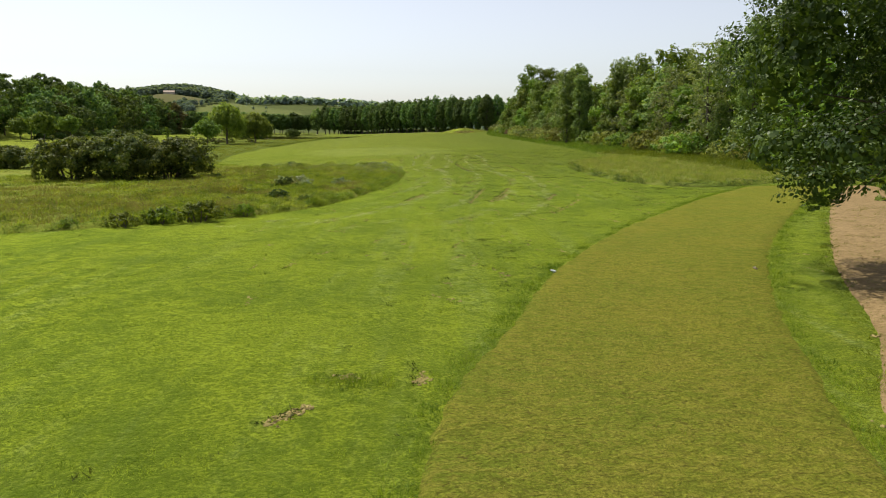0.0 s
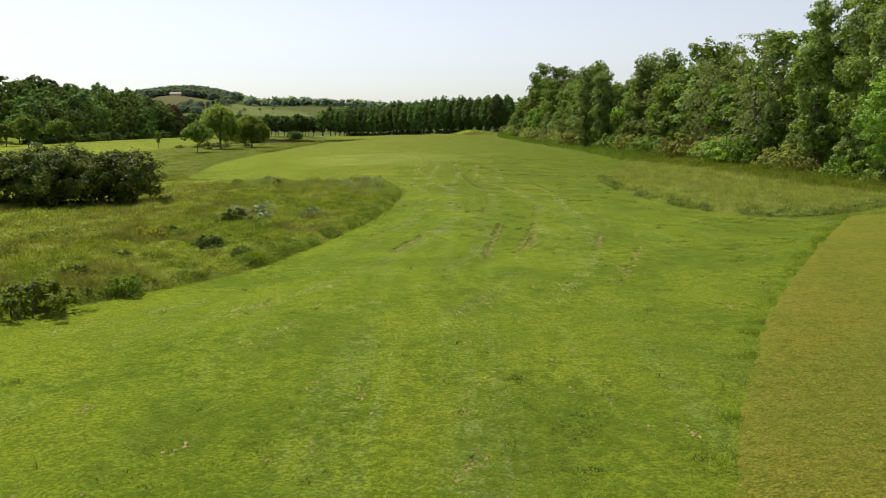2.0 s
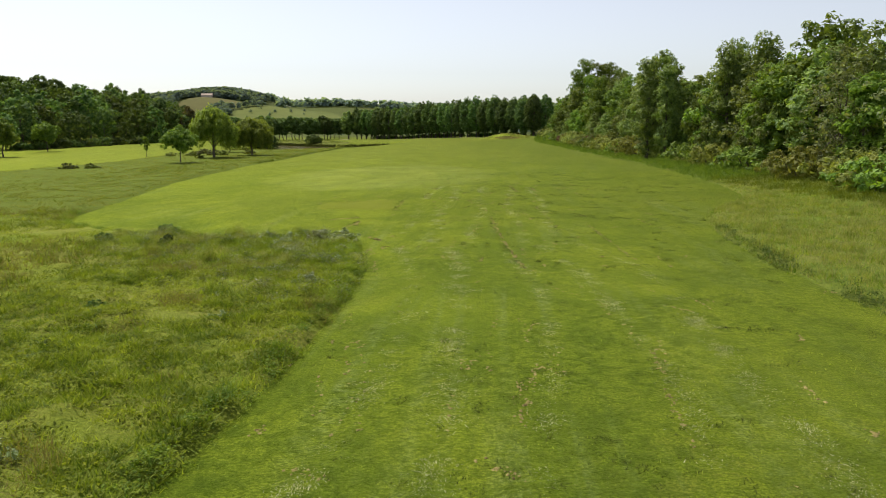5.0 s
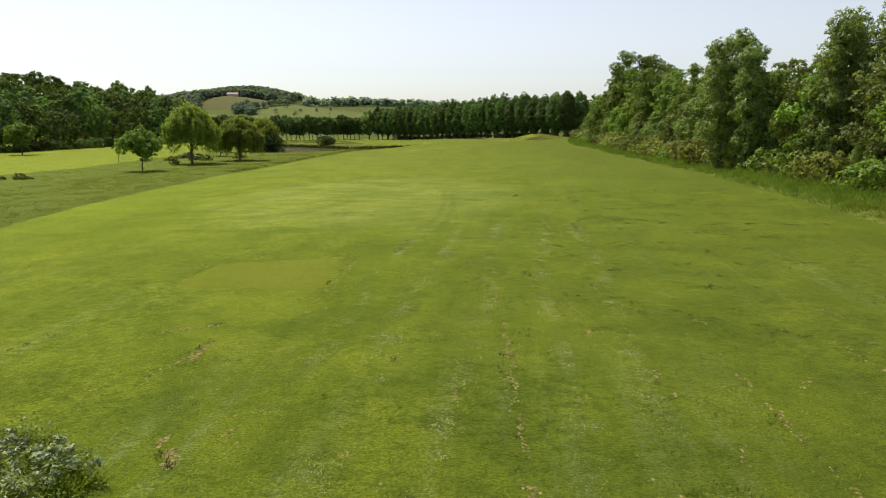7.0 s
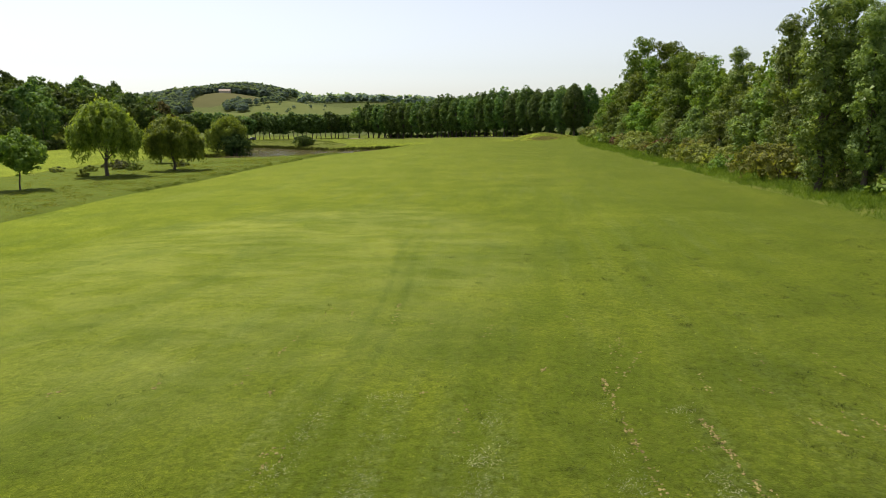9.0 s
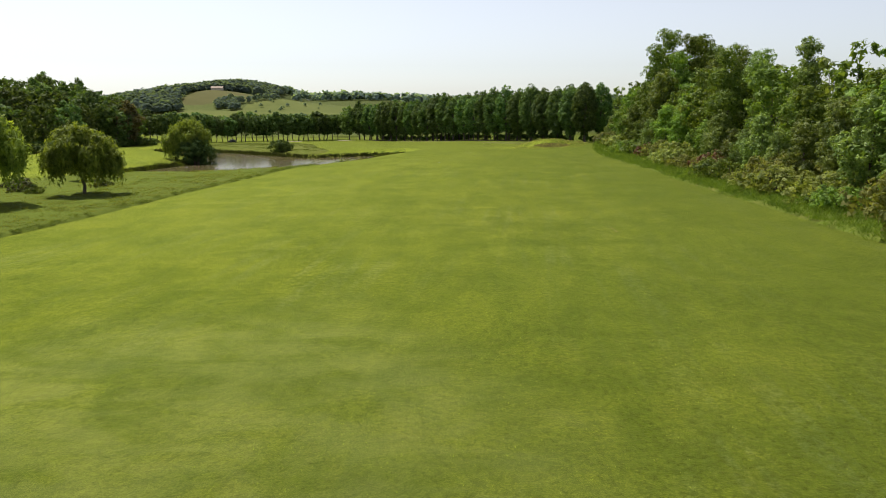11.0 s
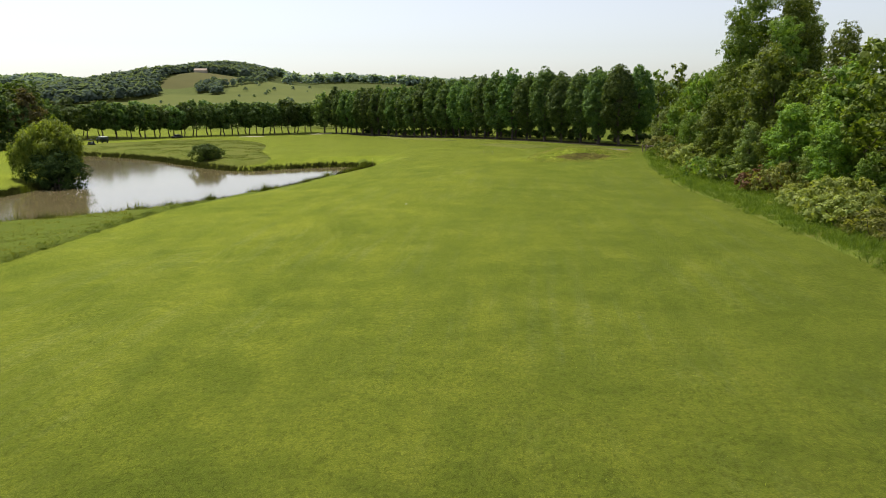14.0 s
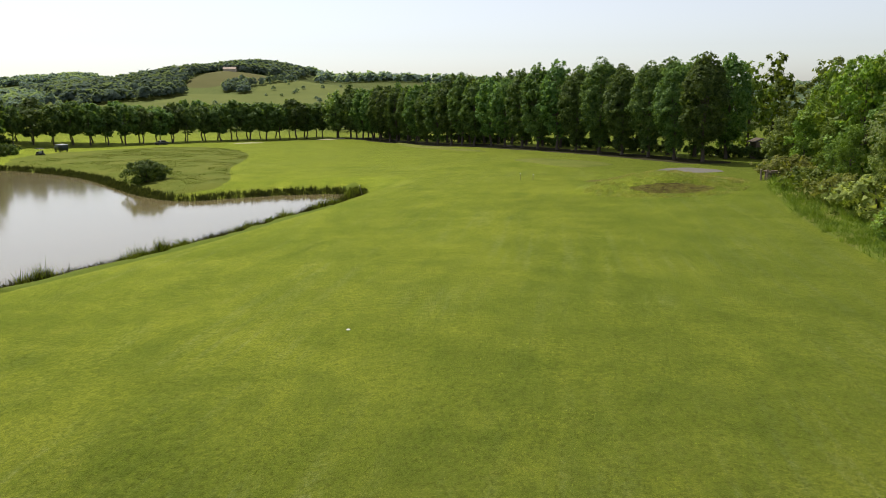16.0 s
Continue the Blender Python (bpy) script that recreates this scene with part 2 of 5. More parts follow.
LUSH_BLADES = leaf_material("lush_grass_blades", (0.08, 0.13, 0.014), (0.185, 0.24, 0.028), 0.42, 0.1, 0.6)
CLIPPINGS = leaf_material("dry_clippings", (0.290, 0.300, 0.160), (0.480, 0.475, 0.300), 0.2, 0.12, 0.65)
YELLOW_BLADES = leaf_material("yellow_herb_leaves", (0.200, 0.240, 0.024), (0.360, 0.390, 0.050), 0.4, 0.08, 0.6)
GREY_BLADES = leaf_material("silvery_herb_leaves", (0.115, 0.16, 0.055), (0.29, 0.34, 0.15), 0.28, 0.3, 0.42)
EARTH = plain("bare_earth", (0.075, 0.056, 0.020), (0.420, 0.345, 0.130), 9.0, 0.95, 0.7, 0.05, 0.1)
PATH_EARTH = plain("trodden_path", (0.130, 0.088, 0.036), (0.290, 0.205, 0.096), 7.0, 0.95, 0.6, 0.05, 0.1)
ROW_SHADE = plain("painted_row_shade", (0.022, 0.022, 0.010), (0.055, 0.048, 0.022), 2.0, 0.95, 0.6, 0.08, 0.05)
GRAVEL = plain("pale_gravel", (0.105, 0.098, 0.084), (0.150, 0.140, 0.122), 14.0, 0.95, 0.5, 0.03, 0.1)
SAND = plain("bunker_sand", (0.34, 0.30, 0.22), (0.42, 0.38, 0.29), 5.0, 0.95, 0.3, 0.03, 0.1)
BARK = plain("grey_brown_bark", (0.075, 0.058, 0.042), (0.15, 0.125, 0.10), 7.0, 0.95, 0.9, 0.06, 0.1)
POND_ROUGH = rough_material("pondside_rough_grass", (0.090, 0.110, 0.019), (0.116, 0.125, 0.025), (0.052, 0.068, 0.012))
OLIVE = rough_material("olive_rough_grass", (0.108, 0.128, 0.024), (0.140, 0.145, 0.034), (0.050, 0.064, 0.014))


def worn_bank_material():
    m = Nodes("worn_bank")
    ribs = m.noise(1.5, 5, 0.7, m.scaled((0.3, 2.2, 4.0)), 0.6)
    grain = m.noise(9, 4, 0.8)
    color = m.mix(m.ramp(ribs, 0.44, 0.58), (0.185, 0.165, 0.045), (0.070, 0.056, 0.022))
    color = m.mix(m.ramp(m.noise(0.9, 4, 0.7), 0.46, 0.60, 0, 0.75), color, (0.150, 0.160, 0.028))
    color = m.mix(m.ramp(grain, 0.45, 0.6, 0, 0.5), color, (0.045, 0.040, 0.015))
    m.bump(m.value("ADD", ribs, m.value("MULTIPLY", grain, 0.4)), 1.0, 0.25)
    return m.done(color, 0.95, 0.02)


WORN_BANK = worn_bank_material()
BANK_REEDS = leaf_material("dull_reed_blades", (0.030, 0.038, 0.013), (0.066, 0.074, 0.024), 0.25, 0.03, 0.8)
DARK_REEDS = leaf_material("dark_reed_blades", (0.040, 0.062, 0.014), (0.090, 0.112, 0.028), 0.3, 0.08, 0.7)
WATER = water_material()
FIELD_BROWN = plain("ripe_field", (0.092, 0.092, 0.036), (0.116, 0.112, 0.046), 0.03, 0.95, 0, gloss=0.02)
FIELD_GREEN = plain("hill_meadow", (0.098, 0.118, 0.036), (0.132, 0.150, 0.046), 0.02, 0.95, 0, gloss=0.02)
WOOD = plain("weathered_wood", (0.16, 0.12, 0.085), (0.26, 0.21, 0.16), 8, 0.85, 0.5)
LEAF_OAK = leaf_material("oak_leaves", (0.072, 0.126, 0.021), (0.205, 0.284, 0.05), 0.34, 0.12, 0.55)
LEAF_NEAR = leaf_material("glossy_leaves", (0.03, 0.06, 0.012), (0.088, 0.136, 0.026), 0.3, 0.2, 0.5)
LEAF_PLANE = leaf_material("plane_leaves", (0.06, 0.112, 0.034), (0.158, 0.236, 0.066), 0.36, 0.08, 0.6)
LEAF_LIME = leaf_material("fresh_leaves", (0.092, 0.16, 0.027), (0.215, 0.298, 0.052), 0.36, 0.1, 0.55)
LEAF_POPLAR = leaf_material("poplar_leaves", (0.092, 0.142, 0.038), (0.25, 0.312, 0.086), 0.34, 0.16, 0.5)
LEAF_WILLOW = leaf_material("willow_leaves", (0.14, 0.21, 0.034), (0.29, 0.37, 0.07), 0.42, 0.08, 0.6)
LEAF_GREY = leaf_material("grey_willow_leaves", (0.125, 0.16, 0.07), (0.25, 0.285, 0.14), 0.4, 0.12, 0.6)
LEAF_DARK = leaf_material("dark_wood_leaves", (0.05, 0.088, 0.024), (0.13, 0.182, 0.042), 0.36, 0.08, 0.6)
# haze over the far woods is put in as a paler, bluer green
LEAF_FAR_HAZED = leaf_material("hazed_far_wood_leaves", (0.132, 0.18, 0.158), (0.185, 0.24, 0.198), 0.45, 0.02, 0.9)
LEAF_BRAMBLE = leaf_material("bramble_leaves", (0.12, 0.15, 0.034), (0.29, 0.31, 0.1), 0.4, 0.08, 0.6)
# the shade on the bush under the willow is put into this dark green
LEAF_IVY_SHADED = leaf_material("shaded_ivy_leaves", (0.018, 0.034, 0.01), (0.052, 0.076, 0.02), 0.18, 0.03, 0.8)
LEAF_BROWN = leaf_material("brownish_leaves", (0.085, 0.080, 0.034), (0.190, 0.172, 0.070), 0.34, 0.08, 0.6)
LEAF_RUSSET = leaf_material("russet_leaves", (0.110, 0.062, 0.032), (0.175, 0.100, 0.052), 0.32, 0.11, 0.6)
LEAF_BUSH = leaf_material("olive_bush_leaves", (0.03, 0.052, 0.011), (0.135, 0.15, 0.03), 0.34, 0.11, 0.6)


# ---- the shape of the land ----
def sstep(t):
    t = np.clip(t, 0.0, 1.0)
    return t * t * (3 - 2 * t)


def smooth_curve(points, closed=True, per=6):
    """A rounded line through points (Catmull-Rom)."""
    p, out = [np.array(q, float) for q in points], []
    n = len(p)
    for i in range(n if closed else n - 1):
        a, b, c, d = (p[(i + k) % n] if closed else p[min(max(i + k, 0), n - 1)] for k in (-1, 0, 1, 2))
        for s in range(per):
            u = s / per
            out.append(0.5 * (2 * b + (c - a) * u + (2 * a - 5 * b + 4 * c - d) * u * u + (3 * b - a - 3 * c + d) * u ** 3))
    if not closed:
        out.append(p[-1])
    return np.array(out)


def inside(poly, x, y):
    """Whether points lie in a polygon."""
    x, y = np.asarray(x, float), np.asarray(y, float)
    hit = np.zeros(x.shape, bool)
    for (ax, ay), (bx, by) in zip(poly, np.roll(poly, -1, 0)):
        if ay != by:
            hit ^= ((ay > y) != (by > y)) & (x < (bx - ax) * (y - ay) / (by - ay) + ax)
    return hit


def edge_distance(poly, x, y, closed=True):
    """How far points lie from a polygon's edge."""
    x, y = np.asarray(x, float), np.asarray(y, float)
    best = np.full(x.shape, 1e9)
    for (ax, ay), (bx, by) in zip(poly if closed else poly[:-1], np.roll(poly, -1, 0) if closed else poly[1:]):
        dx, dy = bx - ax, by - ay
        u = np.clip(((x - ax) * dx + (y - ay) * dy) / max(dx * dx + dy * dy, 1e-9), 0, 1)
        best = np.minimum(best, np.hypot(x - ax - u * dx, y - ay - u * dy))
    return best


WATER_Z = -2.6
POND = smooth_curve([(-37, 366), (-37, 357), (-38.5, 345), (-41, 332), (-44, 319), (-48, 307.5), (-52.5, 298.5), (-59, 291.5), (-67, 287.5), (-76, 287.5), (-82, 292),
                     (-83, 303), (-82, 317), (-83, 329), (-88, 345), (-103, 370), (-121, 392), (-123, 401), (-105, 393), (-90, 382), (-78, 370),
                     (-70, 362.5), (-60, 356.5), (-52, 361.5), (-45, 365.5)], per=5)


def height(x, y):
    """The ground's height."""
    x, y = np.asarray(x, float), np.asarray(y, float)
    z = np.interp(y, [0, 30, 60, 90, 140, 210, 280, 330, 400, 460, 530, 900], [0.75, 0.55, 0.15, -0.15, -0.35, -0.35, -0.1, 0.1, 0.0, -0.7, -1.8, -3.0])
    z = z - 1.1 * sstep((-x - 8) / 50)
    z = z + 1.2 * np.exp(-(((x - 22) / 13) ** 2 + ((y - 352) / 20) ** 2))
    z = z + 0.42 * np.exp(-(((x - 3) / 13) ** 2 + ((y - 355) / 13) ** 2))
    z = z + 2.1 * np.exp(-(((x - 6) / 7.5) ** 2) - (np.abs(y - 349.5) / np.where(y < 349.5, 3.3, 7)) ** 3)
    z = z + 0.7 * sstep((x - 23) / 12) * (1 - sstep((y - 330) / 60)) * sstep((y - 90) / 50)
    near = np.hypot(x, y - 250) < 800
    soft = np.sin(x * 0.13 + 1.3 * np.sin(y * 0.031)) * np.cos(y * 0.071 + 0.7) * 0.10 + np.sin(x * 0.31 + y * 0.17) * 0.035
    z = z + np.where(near, soft, 0.0)
    # the wooded slope, the hills and the far ridges
    z = z + (13 * sstep((-x - 146) / 90) + 12 * sstep((-x - 225) / 50)) * (1 - sstep((y - 460) / 130)) * (1 - sstep((-x - 420) / 500))
    spur = np.interp(x, [-1000, -801, -680, -596, -548, -510, -458, -420, -377, -337, -297, -203, -80, 120], [8, 20, 27, 36, 44, 48, 49, 44, 38, 34, 30, 23, 12, 0])
    spur = 1.12 * spur * np.interp(y, [840, 930, 1030, 1130, 1220, 1290, 1340, 1450, 1700, 2000], [0, 0.10, 0.30, 0.58, 0.88, 1.0, 0.98, 0.8, 0.5, 0])
    top = np.interp(x, [-1300, -1000, -760, -660, -580, -530, -490, -455, -425, -385, -300, -240, -60, 260, 600], [10, 26, 38, 46, 62, 68, 67, 60, 48, 42, 42, 40, 30, 14, 0])
    top = 1.07 * top * np.interp(y, [1180, 1320, 1450, 1560, 1700, 2100], [0, 0.45, 0.88, 1.0, 0.9, 0])
    west = np.interp(x, [-3200, -2400, -1700, -1332, -1240, -1140, -1057, -900, -700, -400], [0, 30, 42, 50, 64, 65, 54, 46, 34, 0])
    west = 1.08 * west * np.interp(y, [1300, 1600, 1850, 2000, 2200, 2700], [0, 0.35, 0.85, 1.0, 0.8, 0])
    z = z + np.maximum(np.maximum(spur, top), west) + np.where(y > 900, 1.6 * np.sin(x * 0.021 + y * 0.013) * sstep((y - 900) / 200), 0.0)
    far = np.hypot(x, y)
    z = z + (52 + 22 * np.sin(np.arctan2(y, x) * 9) + 8 * np.sin(np.arctan2(y, x) * 31)) * sstep((far - 2600) / 900)
    # the pond's basin
    box = (x > -140) & (x < -20) & (y > 270) & (y < 420)
    if np.any(box):
        d = np.zeros(x.shape)
        xb, yb = x[box], y[box]
        d[box] = np.where(inside(POND, xb, yb), -1, 1) * edge_distance(POND, xb, yb)
        bank = WATER_Z - 0.9 + (0.9 + 0.42) * sstep((d + 0.7) / 2.4)
        z = np.where(box & (d < 9), bank + (np.maximum(z, WATER_Z + 0.42) - (WATER_Z + 0.42)) * sstep((d - 0.5) / 8.5), z)
    return z


def land(x, y):
    """The height of the ground's mesh, between its grid lines."""
    x, y = np.asarray(x, float), np.asarray(y, float)
    i, j = np.clip(np.searchsorted(GX, x) - 1, 0, len(GX) - 2), np.clip(np.searchsorted(GY, y) - 1, 0, len(GY) - 2)
    u, v = (x - GX[i]) / (GX[i + 1] - GX[i]), (y - GY[j]) / (GY[j + 1] - GY[j])
    return GZ[j, i] * (1 - u) * (1 - v) + GZ[j, i + 1] * u * (1 - v) + GZ[j + 1, i] * (1 - u) * v + GZ[j + 1, i + 1] * u * v


def h1(x, y):
    return float(land(np.array([x]), np.array([y]))[0])


def mesh_object(name, verts, faces, material, parent=None, label="", smooth=False):
    """One mesh object from arrays of corners and faces."""
    data = bpy.data.meshes.new(name)
    faces = np.asarray(faces)
    data.vertices.add(len(verts))
    data.vertices.foreach_set("co", np.asarray(verts, np.float32).ravel())
    data.loops.add(faces.size)
    data.loops.foreach_set("vertex_index", faces.ravel().astype(np.int32))
    data.polygons.add(len(faces))
    data.polygons.foreach_set("loop_start", np.arange(0, faces.size, faces.shape[1], dtype=np.int32))
    data.polygons.foreach_set("use_smooth", np.full(len(faces), smooth))
    data.update(calc_edges=True)
    data.materials.append(material)
    ob = new(name, data)
    if parent is not None:
        ob.parent = parent
    return tagged(ob, label)


def grid_faces(nx, ny):
    i = np.arange(nx * ny).reshape(ny, nx)
    return np.stack([i[:-1, :-1], i[:-1, 1:], i[1:, 1:], i[1:, :-1]], -1).reshape(-1, 4)


def spread(stops):
    """Grid lines with a spacing that changes from stretch to stretch: (start, spacing), ..., (end, 0)."""
    out = []
    for (a, s), (b, _) in zip(stops, stops[1:]):
        n = max(1, round((b - a) / s))
        out.extend(np.linspace(a, b, n, endpoint=False))
    return np.array(out + [stops[-1][0]])


GX = spread([(-5200, 260), (-1500, 45), (-420, 18), (-150, 4), (-126, 1.4), (-34, 1.6), (32, 3), (60, 8), (140, 40), (700, 200), (5200, 0)])
GY = spread([(-1500, 200), (-60, 10), (-4, 1.3), (110, 2.6), (276, 1.3), (404, 4), (560, 14), (800, 36), (2300, 200), (5200, 0)])
mx, my = np.meshgrid(GX, GY)
GZ = height(mx.ravel(), my.ravel()).reshape(mx.shape)
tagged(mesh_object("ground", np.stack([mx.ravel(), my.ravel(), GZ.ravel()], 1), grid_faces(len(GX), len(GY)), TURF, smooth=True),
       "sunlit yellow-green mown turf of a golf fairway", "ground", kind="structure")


def outset(poly, d):
    """A closed line moved outward by d."""
    t = np.roll(poly, -1, 0) - np.roll(poly, 1, 0)
    n = np.stack([t[:, 1], -t[:, 0]], 1) / np.maximum(np.linalg.norm(t, axis=1), 1e-6)[:, None]
    area = np.sum(poly[:, 0] * np.roll(poly[:, 1], -1) - poly[:, 1] * np.roll(poly[:, 0], -1))
    return poly + n * (d if area > 0 else -d)


def dense(poly, step):
    """A closed line with corners no further apart than step."""
    out = []
    for a, q in zip(poly, np.roll(poly, -1, 0)):
        k = max(1, int(math.ceil(np.linalg.norm(q - a) / step)))
        out += [a + (q - a) * i / k for i in range(k)]
    return np.array(out)


def filled(poly, spacing, seed=1, box=None, near=0.5, rim=0.0):
    """Points and triangles that fill a polygon."""
    rng = np.random.default_rng(seed)
    lo, hi = poly.min(0), poly.max(0)
    gx, gy = np.meshgrid(np.arange(lo[0], hi[0], spacing), np.arange(lo[1], hi[1], spacing))
    pts = np.stack([gx.ravel(), gy.ravel()], 1) + rng.uniform(-0.25, 0.25, (gx.size, 2)) * spacing
    if box is not None:
        within = (pts[:, 0] > box[0]) & (pts[:, 1] > box[1]) & (pts[:, 0] < box[2]) & (pts[:, 1] < box[3])
        gx, gy = np.meshgrid(np.arange(box[0], box[2], near), np.arange(box[1], box[3], near))
        close = np.stack([gx.ravel(), gy.ravel()], 1) + rng.uniform(-0.25, 0.25, (gx.size, 2)) * near
        pts = np.concatenate([pts[~within], close])
    keep = inside(poly, pts[:, 0], pts[:, 1])
    keep[keep] = edge_distance(poly, pts[keep, 0], pts[keep, 1]) > (spacing if box is None else near) * 0.35
    pts = pts[keep]
    if rim:
        ring = outset(poly, -rim)
        pts = np.concatenate([ring[inside(poly, ring[:, 0], ring[:, 1])], pts])
    pts = np.concatenate([poly, pts])
    n = len(poly)
    v, _, f, *_ = delaunay_2d_cdt([Vector(p) for p in pts], [], [list(range(n))], 1, 1e-4)
    return np.array([tuple(p) for p in v]), np.array([t for t in f if len(t) == 3])


SHEETS = {}


def relief(p, size):
    return np.array([noise.noise(Vector((a * size, b * size, 3.1))) + 0.5 * noise.noise(Vector((a * size * 2.7, b * size * 2.7, 7.7))) for a, b in p])


def on_sheet(name, p):
    """Heights of places on a named sheet, or on the bare land."""
    if not name or not len(p):
        return land(p[:, 0], p[:, 1])
    poly, lift, rim, bumps, size, sink = SHEETS[name]
    d = edge_distance(poly, p[:, 0], p[:, 1])
    return land(p[:, 0], p[:, 1]) - sink + (lift + sink) * sstep(d / rim) + relief(p, size) * bumps * sstep(d / (2 * rim))


def sheet(name, poly, spacing, material, lift, rim=0.6, bumps=0.0, size=1.0, label="", category="", kind="structure", sink=0.04, box=None, fine=0.0):
    """A sheet that lies on the ground inside a polygon, with a soft rim that dips under the turf."""
    if fine:
        poly = dense(poly, fine)
    p, f = filled(poly, spacing, 1, box, rim=rim if fine else 0.0)
    d = edge_distance(poly, p[:, 0], p[:, 1])
    z = land(p[:, 0], p[:, 1]) - sink + (lift + sink) * sstep(d / rim)
    if bumps:
        z += relief(p, size) * bumps * sstep(d / (2 * rim))
    SHEETS[name] = (poly, lift, rim, bumps, size, sink)
    return tagged(mesh_object(name, np.column_stack([p, z]), f, material, smooth=True), label, category, kind=kind)


# ---- ground cover ----
water_edge = outset(POND, 2.6)
wv, wf = filled(water_edge, 12)
tagged(mesh_object("water", np.column_stack([wv, np.full(len(wv), WATER_Z)]), wf, WATER), "still muddy brown pond water mirroring the sky", "pond", kind="structure")

TEE_EDGE = smooth_curve([(-1.2, 6), (-0.9, 13), (-0.4, 17), (0.8, 21), (2.3, 26.5), (4.4, 32), (8.8, 41.5), (15.2, 52.5), (20.6, 61.5), (23.5, 65.5), (27.5, 65.5),
                         (27.5, 62), (19, 47), (12.3, 34.5), (8.1, 24.4), (5.9, 17), (4.4, 11), (3.5, 6)], per=8)
TEE_EDGE = dense(TEE_EDGE, 0.3)
TEE_EDGE = TEE_EDGE + np.stack([relief(TEE_EDGE, 1.3), relief(TEE_EDGE + 40, 1.3)], 1) * 0.11
ROUGH_LEFT = smooth_curve([(-70, 26), (-40, 31), (-19, 35.5), (-15, 37.5), (-12, 40), (-10.1, 43), (-7.9, 47), (-6.4, 53), (-5.4, 60), (-4.8, 66), (-4.6, 74),
                           (-4.8, 81.5), (-5.4, 86), (-6.0, 89), (-6.4, 91.4), (-7.3, 93.2), (-9.6, 94.2), (-14, 94.2), (-18.8, 95), (-25, 99), (-31, 106.5), (-34.5, 121), (-39.8, 146), (-43.6, 178), (-45.2, 212),
                           (-45.0, 248), (-44.7, 268), (-45.2, 284), (-45, 292), (-43.6, 299), (-41.5, 306), (-39.2, 314.5), (-37, 323), (-35.2, 334), (-34.6, 350), (-34.6, 362), (-38, 372), (-41, 364), (-43, 345), (-48, 325),
                           (-54, 303), (-60, 292), (-75, 284), (-84, 262), (-80, 225), (-82, 180), (-84, 130), (-85, 70)], per=5)
ROUGH_RIGHT = smooth_curve([(40, 70), (33, 73), (29.5, 72), (26.5, 69.2), (23.4, 66.6), (20.7, 65.2), (18.2, 64.8), (15.5, 67.4), (13.9, 73.4), (13.2, 84), (13.7, 95), (15.4, 104), (18.6, 112), (22.6, 119), (24.6, 129), (25.2, 142), (25.1, 160),
                            (24.6, 186), (22.6, 215), (20.9, 240), (19.6, 270), (18.0, 290), (16.4, 310), (16.3, 330), (17.8, 347), (20, 353), (30, 352), (40, 330),
                            (45, 280), (50, 200), (62, 140), (62, 90)], per=5)
ISLAND_ROUGH = smooth_curve([(-124, 403), (-106, 396), (-91, 385), (-79, 373), (-71, 366), (-62, 360), (-57, 366), (-62, 380), (-68, 394), (-74, 415), (-84, 440),
                             (-100, 462), (-116, 470), (-130, 455), (-136, 430)], per=5)
sheet("tee", TEE_EDGE, 0.6, TEE, 0.05, 0.2, 0.012, 0.8, "close-mown brownish tee ground with worn turf", "tee ground", fine=0.25)
sheet("rough_west", ROUGH_LEFT, 2.0, ROUGH, 0.22, 0.45, 0.26, 0.85, "uneven tan and green rough grass", "rough grass", box=(-26, 36, -3, 100))
sheet("rough_east", ROUGH_RIGHT, 1.2, BANK, 0.24, 0.6, 0.2, 0.6, "dense green rough grass along the wood", "rough grass")
# dark sheet that paints in the shadow band along the foot of the row
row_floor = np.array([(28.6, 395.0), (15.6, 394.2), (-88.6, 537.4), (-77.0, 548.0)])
sheet("row_floor", dense(row_floor, 6.0), 4.0, ROW_SHADE, 0.08, 1.2, 0.08, 0.4, "dark sheet painting the shadow under the tree row", "litter")
sheet("rough_pond", ISLAND_ROUGH, 1.8, POND_ROUGH, 0.12, 1.0, 0.12, 0.3, "olive rough grass beside the pond", "rough grass")
PATH_LINE = smooth_curve([(4.2, 9), (5.0, 13), (6.2, 16.5), (8.6, 21), (11.4, 28.3), (16.2, 38.5), (23, 52), (30.5, 65), (33, 64), (27, 50.5), (20.5, 37.5), (16.8, 28),
                          (14.5, 22), (11.5, 16), (9, 10), (7, 6)], per=5)
sheet("path", PATH_LINE, 0.8, PATH_EARTH, 0.06, 0.5, 0.04, 1.2, "trodden brown earth path strewn with litter", "path", sink=0.03, fine=0.5)
sheet("gravel_pad", smooth_curve([(9.0, 379.5), (11, 384.5), (15, 386.5), (18.5, 383.5), (19.6, 378), (17, 375.2), (12, 375.4)], per=5), 1.2, GRAVEL, 0.06, 0.5, label="grey gravel pad beside the tree row", category="gravel pad")
for ring, tag in (([(-96, 531), (-91, 536), (-86, 539), (-85, 534), (-90, 530)], "pale sand bunker beside the green"),
                  ([(-113, 497), (-109, 502), (-104, 503), (-105, 499), (-109, 496)], "small pale sand bunker")):
    sheet("bunker", smooth_curve(ring, per=5), 1.2, SAND, 0.10, 0.6, label=tag, category="bunker")
sheet("worn_mound", smooth_curve([(1.6, 346.4), (4, 345.2), (7.5, 344.7), (10.5, 345.1), (11.8, 346.2), (9, 346.8), (5, 346.9)], per=5), 0.4, WORN_BANK, 0.06, 0.4, 0.14, 1.6, "bare brown worn flank of a mound", "mound", fine=0.5)
sheet("worn_patch", smooth_curve([(-3, 361), (-0.8, 358.5), (2, 359), (2.2, 361.5), (-0.5, 363)], per=5), 0.6, WORN_BANK, 0.06, 0.6, 0.08, 1.1, "small bare worn patch in turf", "earth")
